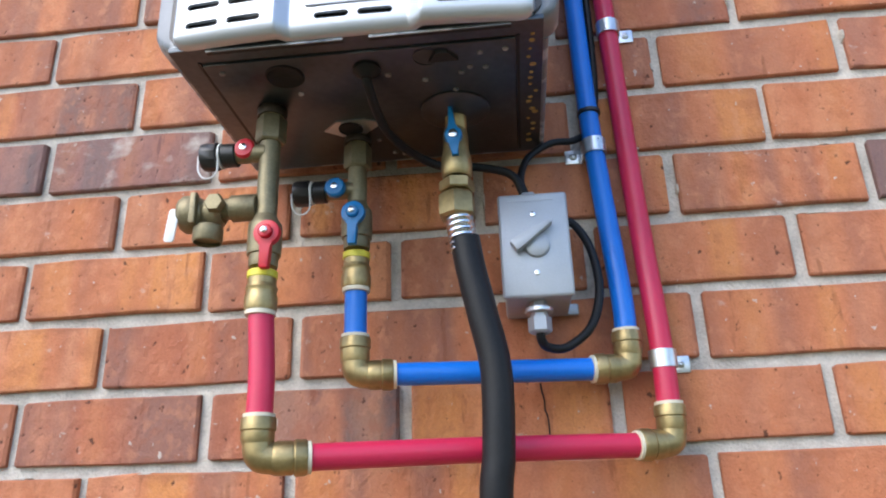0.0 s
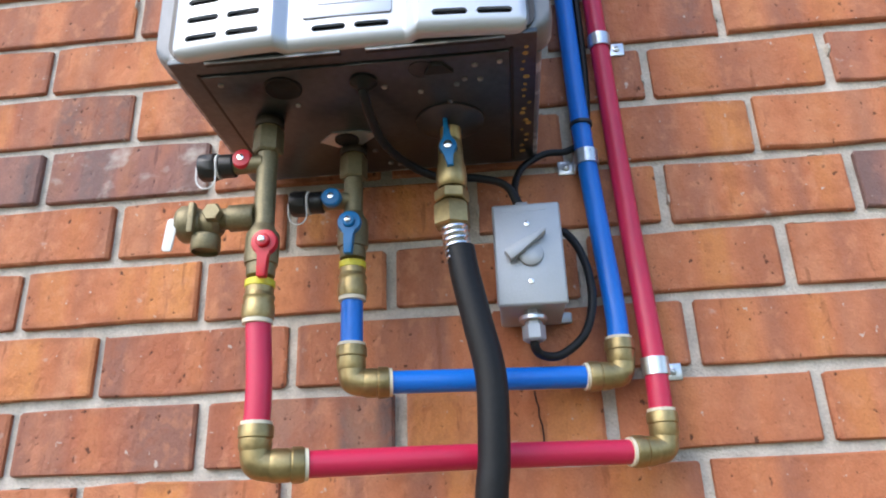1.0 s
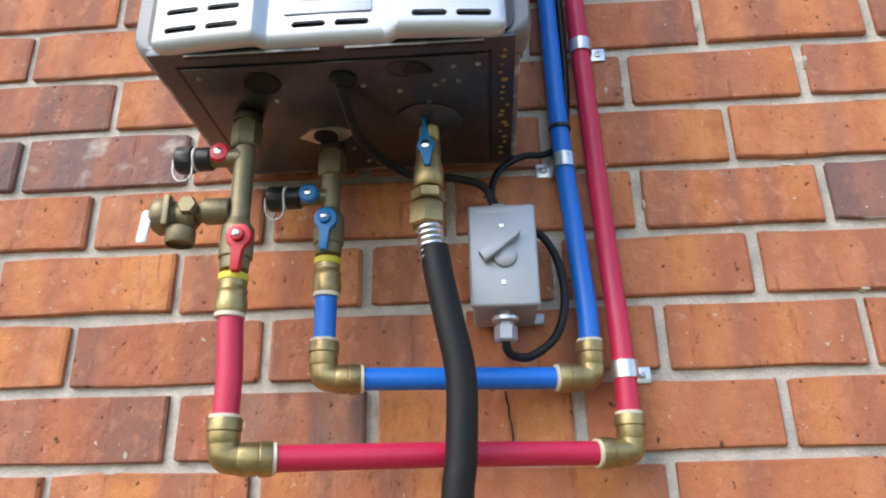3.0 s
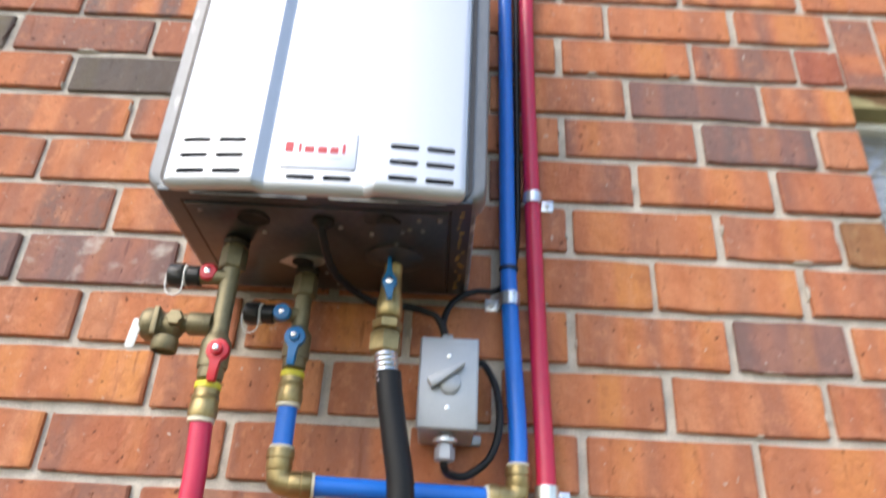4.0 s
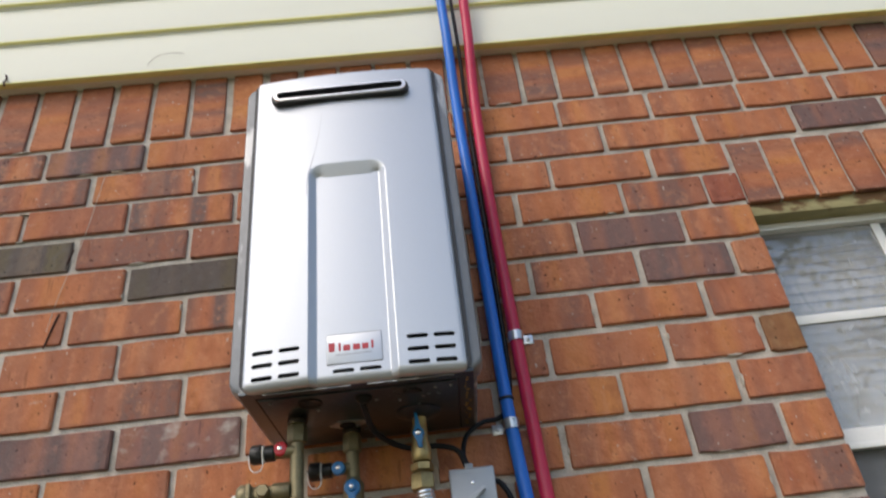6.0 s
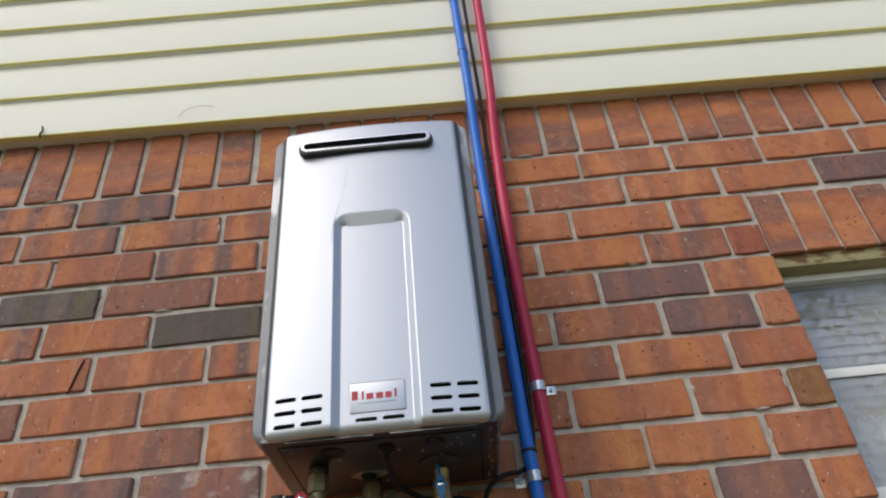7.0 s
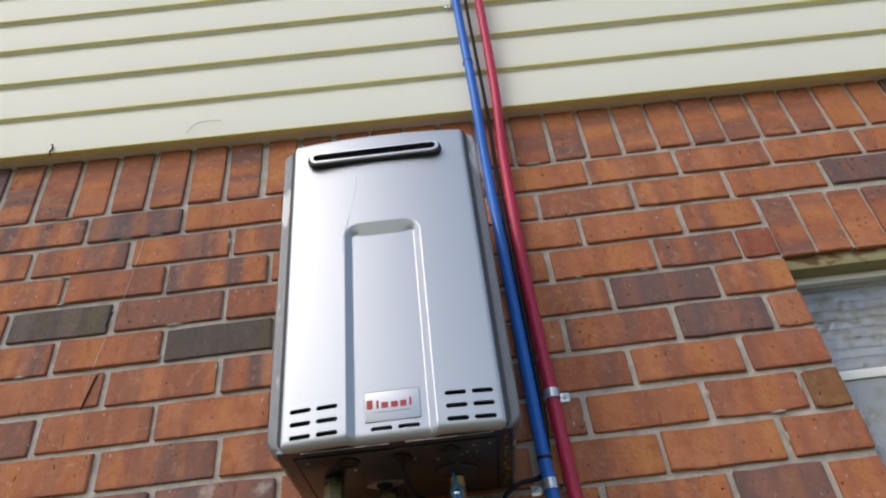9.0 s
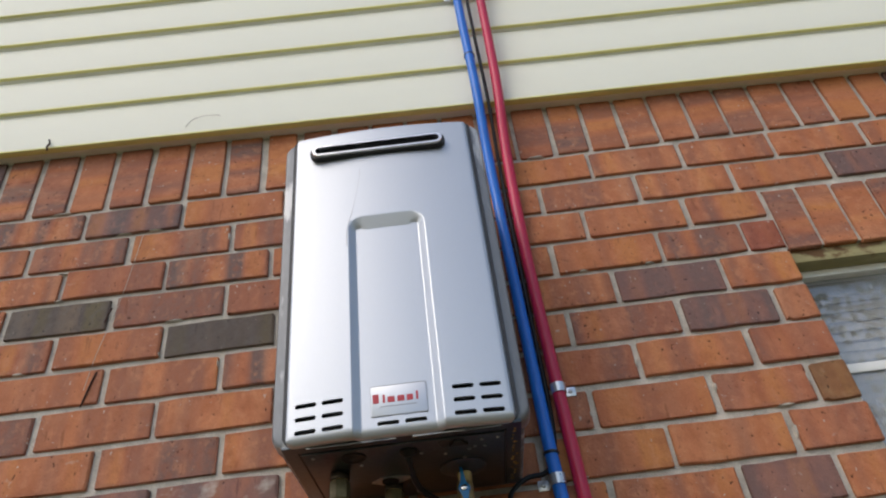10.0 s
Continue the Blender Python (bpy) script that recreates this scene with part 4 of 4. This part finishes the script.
part("cord", tube([(0.0425, -0.068, 1.420), (0.043, -0.066, 1.408), (0.050, -0.056, 1.403), (0.068, -0.050, 1.404), (0.093, -0.045, 1.425), (0.1045, -0.040, 1.463), (0.101, -0.032, 1.508), (0.087, -0.028, 1.538), (0.074, -0.025, 1.542)], 0.0044, 12, 8), RUBBER, feed)
wire = thing("riser_cable", (0.04, -0.05, 1.56), "thin black cable tied to the blue pipe", "cable")
part("cord", tube([(0.0395, -0.056, 1.560), (0.035, -0.050, 1.584), (0.045, -0.035, 1.616), (0.072, -0.025, 1.637), (0.100, -0.014, 1.645), (0.120, -0.008, 1.668), (0.1295, -0.010, 1.75), (0.1285, -0.012, 2.0), (0.127, -0.022, 2.30), (0.128, -0.052, 2.50), (0.126, -0.060, 2.75), (0.126, -0.060, 3.1), (0.125, -0.060, 3.7)], 0.0040, 10, 10), RUBBER, wire)


def pipe_strap(at, r, side, depth, label):
    """A zinc clamp over the pipe with one screwed foot on the wall."""
    ob = thing("pipe_clamp", at, label, "pipe clamp", "pipe clamps")
    x, y, z = at
    bm = bmesh.new()
    o, i, n = r + 0.0022, r + 0.0003, 18
    vs = []
    for k in range(n + 1):
        a = radians(180 + 180 * k / n)
        vs.append([bm.verts.new((x + q * math.cos(a), y + q * math.sin(a), z + h)) for q in (i, o) for h in (-0.0085, 0.0085)])
    for a, b in zip(vs, vs[1:]):
        for p, q in ((0, 1), (1, 3), (3, 2), (2, 0)):
            bm.faces.new((a[p], a[q], b[q], b[p]))
    bm.faces.new((vs[0][0], vs[0][1], vs[0][3], vs[0][2]))
    bm.faces.new((vs[-1][0], vs[-1][2], vs[-1][3], vs[-1][1]))
    part("band", bm, ZINC, ob)
    part("leg", box((x + side * (r + 0.0012) - 0.001, y, z - 0.0085), (x + side * (r + 0.0012) + 0.001, -depth, z + 0.0085), 0.0003), ZINC, ob)
    part("foot", box((min(x + side * r, x + side * (r + 0.020)), -depth - 0.002, z - 0.0090), (max(x + side * r, x + side * (r + 0.020)), -depth, z + 0.0080), 0.0008), ZINC, ob)
    part("screw", lathe([(0.0045, 0), (0.0042, 0.002), (0.0018, 0.003), (0.001, 0.0015)], (x + side * (r + 0.011), -depth - 0.002, z), front, 12), ZINC, ob, "screw head")
    return ob


pipe_strap((0.1496, -0.0162, 1.785), PR, 1, 0.0, "zinc clamp holding the red pipe to the bricks")
pipe_strap((0.1585, -0.029, 1.3915), PR, 1, 0.0, "zinc clamp holding the red pipe beside its elbow")
pipe_strap((0.1180, -0.0200, 1.630), PR * 0.97, -1, 0.0, "zinc clamp holding the blue pipe to the bricks")
pipe_strap((0.0997, -0.066, 2.944), PR * 0.97, -1, 0.033, "zinc clamp holding the blue pipe to the siding")
for x, y, z in ((0.1166, -0.0185, 1.672), (0.1035, -0.064, 2.648)):
    tie = tagged(part("cable_tie", lathe([(0.0118, 0), (0.0128, 0.0004), (0.0128, 0.0042), (0.0118, 0.0046)], (x, y, z), up, 20), CAP), "black nylon tie binding the cable to the blue pipe", "cable tie", "cable ties")

# ---- small marks ----
nail = tagged(part("twig", tube([(-0.893, -0.040, 2.524), (-0.894, -0.042, 2.534), (-0.891, -0.041, 2.544), (-0.894, -0.043, 2.556)], 0.0022, 6, 4), CREVICE), "short dark twig stuck under the siding edge", "twig")
hair = tagged(part("loose_fibre", tube([(-0.575, -0.040, 2.545), (-0.560, -0.041, 2.568), (-0.535, -0.040, 2.578), (-0.505, -0.040, 2.576), (-0.495, -0.040, 2.571)], 0.0008, 6, 6), MORTAR), "thin loose fibre caught on the siding", "fibre")
thread = tagged(part("cobweb_thread", tube([(-0.640, -0.006, 2.26), (-0.655, -0.010, 2.10), (-0.680, -0.008, 1.98), (-0.690, -0.008, 1.90)], 0.0006, 5, 6), MORTAR), "thin pale cobweb thread hanging on the bricks", "thread")

crack = tagged(part("brick_crack", tube([(0.0405, -0.0012, 1.379), (0.0415, -0.0012, 1.370), (0.0435, -0.0012, 1.362), (0.0432, -0.0012, 1.353), (0.0458, -0.0012, 1.344), (0.0462, -0.0012, 1.328)], 0.0009, 5, 2), CREVICE), "thin dark crack down one brick", "crack", "cracks in the bricks")
for pts in ([(-0.677, 1.938), (-0.682, 1.921), (-0.687, 1.899), (-0.693, 1.870)], [(-0.675, 2.080), (-0.679, 2.068), (-0.684, 2.048)]):
    tagged(part("brick_crack", tube([(x, -0.0010, z) for x, z in pts], 0.0016, 6, 4), CREVICE), "dark broken arris across the end of one brick", "crack", "cracks in the bricks")
# ---- tree mirrored in the window ----
tree = thing("tree", (8.5, -9.5, 0), "leafy yard tree mirrored in the window glass", "tree")
tr = random.Random(8)
trunk = bmesh.new()
base = Vector((8.5, -9.5, 0))
tips = []
for k, (rad, z0, z1) in enumerate(((0.19, 0.0, 1.6), (0.16, 1.5, 3.1), (0.12, 3.0, 4.6), (0.085, 4.5, 6.6), (0.05, 6.5, 9.2))):
    tube([base + Vector((0.05 * k, 0.04 * k, z0)), base + Vector((0.05 * k + 0.03, 0.04 * k + 0.02, (z0 + z1) / 2)), base + Vector((0.05 * k + 0.05, 0.04 * k + 0.04, z1))], rad, 10, 3, bm=trunk)
for k in range(26):
    a, z = k * 2.4 + tr.uniform(-0.3, 0.3), 2.0 + 6.8 * k / 26
    r = (2.9 - 0.30 * abs(z - 4.4)) * tr.uniform(0.7, 1.1)
    p0 = base + Vector((0.03 * z, 0.02 * z, z))
    p1 = p0 + Vector((r * 0.5 * math.cos(a), r * 0.5 * math.sin(a), 0.5))
    p2 = p0 + Vector((r * math.cos(a), r * math.sin(a), 1.0 + tr.uniform(-0.2, 0.4)))
    tube([p0, p1, p2], 0.045 - 0.0012 * k, 6, 4, bm=trunk)
    tips += [p1, p1.lerp(p2, 0.5), p2]
part("trunk", trunk, BARK, tree)
lv, lf = [], []
for q in tips:
    for _ in range(34):
        c = q + Vector((tr.gauss(0, 0.30), tr.gauss(0, 0.30), tr.gauss(0, 0.24)))
        u = Vector((tr.gauss(0, 1), tr.gauss(0, 1), tr.gauss(0, 1))).normalized()
        v = u.orthogonal().normalized() * 0.05
        u = u * 0.085
        n = len(lv)
        lv += [c - u, c + v, c + u, c - v]
        lf.append((n, n + 1, n + 2, n + 3))
crown_me = bpy.data.meshes.new("crown")
crown_me.from_pydata(lv, [], lf)
crown_me.materials.append(LEAF)
crown = new("crown", crown_me)
crown.parent = tree
crown.matrix_parent_inverse = tree.matrix_basis.inverted()

# ---- bricks ----
TOP0, COURSE, BH, JOINT = 1.466, 0.0798, 0.0695, 0.0115
JOINTS = {
    11: (-0.566, 0.323, 0.522, 0.722, 0.920), 10: (-0.669, -0.452, 0.203, 0.405, 0.606, 0.811, 1.008), 9: (-0.580, 0.278, 0.486, 0.645),
    8: (-0.675, -0.452, 0.197, 0.408, 0.576, 0.650), 7: (-0.561, 0.300, 0.507, 0.651), 6: (-0.447, 0.199, 0.402, 0.578, 0.651),
    5: (-0.555, 0.302, 0.502, 0.651), 4: (-0.432, 0.203, 0.411, 0.578, 0.651), 3: (-0.538, -0.325, 0.313, 0.512, 0.651),
    2: (-0.434, 0.200, 0.405, 0.560, 0.651), 1: (-0.538, -0.323, -0.106, 0.316, 0.512, 0.651), 0: (-0.434, -0.215, 0.206, 0.414, 0.578, 0.651),
    -1: (-0.308, -0.098, 0.115, 0.320, 0.53, 0.651),
}
STEP = 0.2125


def row_joints(k):
    """All head joints of a course, the known ones kept and the rest spaced evenly."""
    known = list(JOINTS.get(k, ((-0.434, -0.215, 0.198, 0.409, 0.577, 0.651) if k % 2 == 0 else (-0.322, -0.106, 0.110, 0.310, 0.509, 0.651))))
    out = [known[0]]
    for a, b in zip(known, known[1:]):
        n = max(1, round((b - a) / STEP))
        out += [a + (b - a) * j / n for j in range(1, n + 1)]
    while out[0] > -1.5:
        out.insert(0, out[0] - STEP)
    if k >= 10 or out[-1] > 0.7:
        while out[-1] < 1.6:
            out.append(out[-1] + STEP)
    return out


def brick_mesh(seed, w, h, d=0.055):
    """One brick lying along x, its face at y = 0, with worn, slightly uneven arrises."""
    r = random.Random(seed)
    bm = bmesh.new()
    c = 0.0017
    j = lambda q: r.uniform(-q, q)
    mid = j(0.1) * w
    rings = []
    for x, back in ((-w / 2, 0.0016), (-w / 2 + 0.0026, 0.0), (mid - 0.22 * w, 0.0), (mid + 0.16 * w, 0.0), (w / 2 - 0.0026, 0.0), (w / 2, 0.0016)):
        x += j(0.0016)
        e = r.uniform(0.0002, 0.0018) if back else 0.0
        lo, hi = -h / 2 + e + j(0.0017), h / 2 - e + j(0.0017)
        rings.append([bm.verts.new(p) for p in ((x, d, lo), (x, c + back, lo), (x, back + j(0.0005), lo + c + j(0.0006)),
                                                (x, back + j(0.0005), hi - c + j(0.0006)), (x, c + back, hi), (x, d, hi))])
    for a, b in zip(rings, rings[1:]):
        for k in range(5):
            bm.faces.new((a[k], a[k + 1], b[k + 1], b[k]))
    bm.faces.new(rings[0])
    bm.faces.new(rings[-1][::-1])
    bmesh.ops.recalc_face_normals(bm, faces=bm.faces)
    me = bpy.data.meshes.new("brick")
    bm.to_mesh(me)
    bm.free()
    for p in me.polygons:
        p.use_smooth = False
    return me


SPECIAL = {(7, -0.561): BRICK_GREY, (8, -0.8875): BRICK_GREY, (7, 0.300): BRICK_PURPLE, (6, 0.199): BRICK_FLASHED, (6, 0.402): BRICK_PURPLE, (10, 0.818): BRICK_PURPLE,
           (3, -0.538): BRICK_LIMED, (3, -0.7505): BRICK_PURPLE, (2, 0.405): BRICK_PURPLE, (8, 0.562): BRICK_RED, (9, 0.484): BRICK_FLASHED, (8, 0.406): BRICK_FLASHED,
           (0, 0.577): BRICK_PURPLE, (1, 0.509): BRICK_FLASHED, (-1, -0.5145): BRICK_FLASHED, (0, -0.434): BRICK_FLASHED, (9, -0.580): BRICK_FLASHED, (10, -0.669): BRICK_FLASHED, (9, -0.7925): BRICK_FLASHED,
           (4, 0.577): BRICK_BROWN, (2, 0.558): BRICK, (7, 0.503): BRICK, (11, 0.737): BRICK, (4, 0.196): BRICK, (5, 0.297): BRICK, (3, 0.307): BRICK}
pool = {}
brick_rnd = random.Random(11)


def lay(x0, x1, z_mid, material, upright=False, height=BH, y=0.0, joint=JOINT):
    w = (height if upright else x1 - x0 - joint)
    h = (x1 - x0 - joint) if upright else height
    key = (round(w / 0.004), round(h / 0.004), brick_rnd.randrange(4), material.name)
    if key not in pool:
        pool[key] = brick_mesh(hash(key[:3]) % 9973, round(w / 0.004) * 0.004, round(h / 0.004) * 0.004)
        pool[key].materials.append(material)
    ob = new("brick", pool[key])
    ob.parent = wall
    ob.matrix_basis = pose((x0 + x1) / 2 + brick_rnd.uniform(-0.001, 0.001), y + brick_rnd.uniform(-0.0015, 0.001), z_mid + brick_rnd.uniform(-0.001, 0.001),
                           0, (90 if upright else 0) + brick_rnd.uniform(-0.25, 0.25), brick_rnd.uniform(-0.3, 0.3))
    return ob


def pick(k, x):
    for (kk, xx), m in SPECIAL.items():
        if kk == k and abs(xx - x) < 0.02:
            return m
    if k >= 5 and x < -0.3:
        return brick_rnd.choices((BRICK, BRICK_FLASHED, BRICK_PURPLE), (54, 39, 7))[0]
    return brick_rnd.choices((BRICK, BRICK_FLASHED), (90, 10))[0]


for k in range(-3, 12):
    joints = row_joints(k)
    for a, b in zip(joints, joints[1:]):
        if a < -1.36 or b > 1.35:
            continue
        if a > OPEN_L - 0.03 and k < 10:
            continue
        lay(a, b, TOP0 + COURSE * k - BH / 2, pick(k, a))
# soldier course under the siding, soldier lintel over the window
SOLD, SOLD_L = 0.0787, 0.0868
edges = [-0.396 - SOLD_L * j for j in range(12, 0, -1)] + [-0.396 + (0.259 + 0.396) * j / 8 for j in range(8)] + [0.259 + SOLD * j for j in range(14)]
for x, x_next in zip(edges, edges[1:]):
    m = brick_rnd.choices((BRICK, BRICK_FLASHED, BRICK_PURPLE), (40, 48, 12) if x < -0.3 else (72, 20, 8))[0]
    lay(x, x_next, 2.3575 + 0.1015, m, True, 0.203, 0.0, 0.0165 if x < -0.3 else JOINT)
for j in range(11):
    x = 0.643 + 0.0720 * j
    lay(x, x + 0.0760, HEAD - 0.0035 + 0.0745, BRICK_FLASHED if j == 0 else brick_rnd.choice((BRICK, BRICK, BRICK_FLASHED)), True, 0.148)


def rest_of_wall():
    """The courses below and beside, which stay out of sight or far off, in one mesh."""
    verts, faces = [], []

    def block(x0, x1, z0, z1):
        n = len(verts)
        verts.extend([(x, y, z) for y in (0.0, 0.05) for z in (z0, z1) for x in (x0, x1)])
        faces.extend([[n + q for q in f] for f in ((0, 1, 3, 2), (4, 6, 7, 5), (0, 4, 5, 1), (2, 3, 7, 6), (0, 2, 6, 4), (1, 5, 7, 3))])

    for k in range(-17, 13):
        z1 = TOP0 + COURSE * k
        x = -3.9 + (STEP / 2 if k % 2 else 0)
        while x < 3.8:
            inside = k >= -3 and -1.40 < x < 1.20
            gap = OPEN_L - STEP < x < OPEN_R and SILL - 0.02 < z1 < HEAD + 0.09
            if not inside and not gap:
                block(x, x + STEP - JOINT, z1 - BH, z1)
            x += STEP
    me = bpy.data.meshes.new("brick_courses")
    me.from_pydata(verts, [], faces)
    me.materials.append(BRICK)
    ob = new("brick_courses", me)
    ob.parent = wall
    return tagged(ob, kind="stuff")


rest_of_wall()


def mortar_smears():
    """Ragged mortar left over the arrises: low irregular lumps along the joints."""
    r = random.Random(21)
    verts, faces = [], []

    def lump(x, z, rx, rz):
        n0 = len(verts)
        verts.append((x, -0.0003, z))
        for ring, y in ((0.65, -0.0001), (1.0, 0.0068)):
            for a in range(9):
                q = ring * r.uniform(0.5, 1.4)
                verts.append((x + rx * q * math.cos(math.tau * a / 9), y, z + rz * q * math.sin(math.tau * a / 9)))
        for a in range(9):
            b = (a + 1) % 9
            faces.append((n0, n0 + 1 + a, n0 + 1 + b))
            faces.append((n0 + 1 + a, n0 + 10 + a, n0 + 10 + b, n0 + 1 + b))

    for k in range(-3, 12):
        joints = [x for x in row_joints(k) if -1.2 < x < (0.62 if k < 10 else 1.2)]
        for x in joints:
            for _ in range(r.choice((0, 0, 0, 1))):
                lump(x + r.choice((-1, 1)) * 0.0055, TOP0 + COURSE * k - r.uniform(0.006, 0.064), r.uniform(0.0015, 0.0035), r.uniform(0.005, 0.016))
        for _ in range(4):
            x = r.uniform(-1.2, 0.62)
            lump(x, TOP0 + COURSE * k + r.choice((-0.0006, 0.0108)), r.uniform(0.006, 0.024), r.uniform(0.0014, 0.0032))
    me = bpy.data.meshes.new("mortar_smears")
    me.from_pydata(verts, [], faces)
    me.materials.append(MORTAR)
    smooth_by_angle(me, 60)
    ob = new("mortar_smears", me)
    ob.parent = wall
    return tagged(ob, "ragged pale mortar smeared over brick edges", kind="stuff")


mortar_smears()
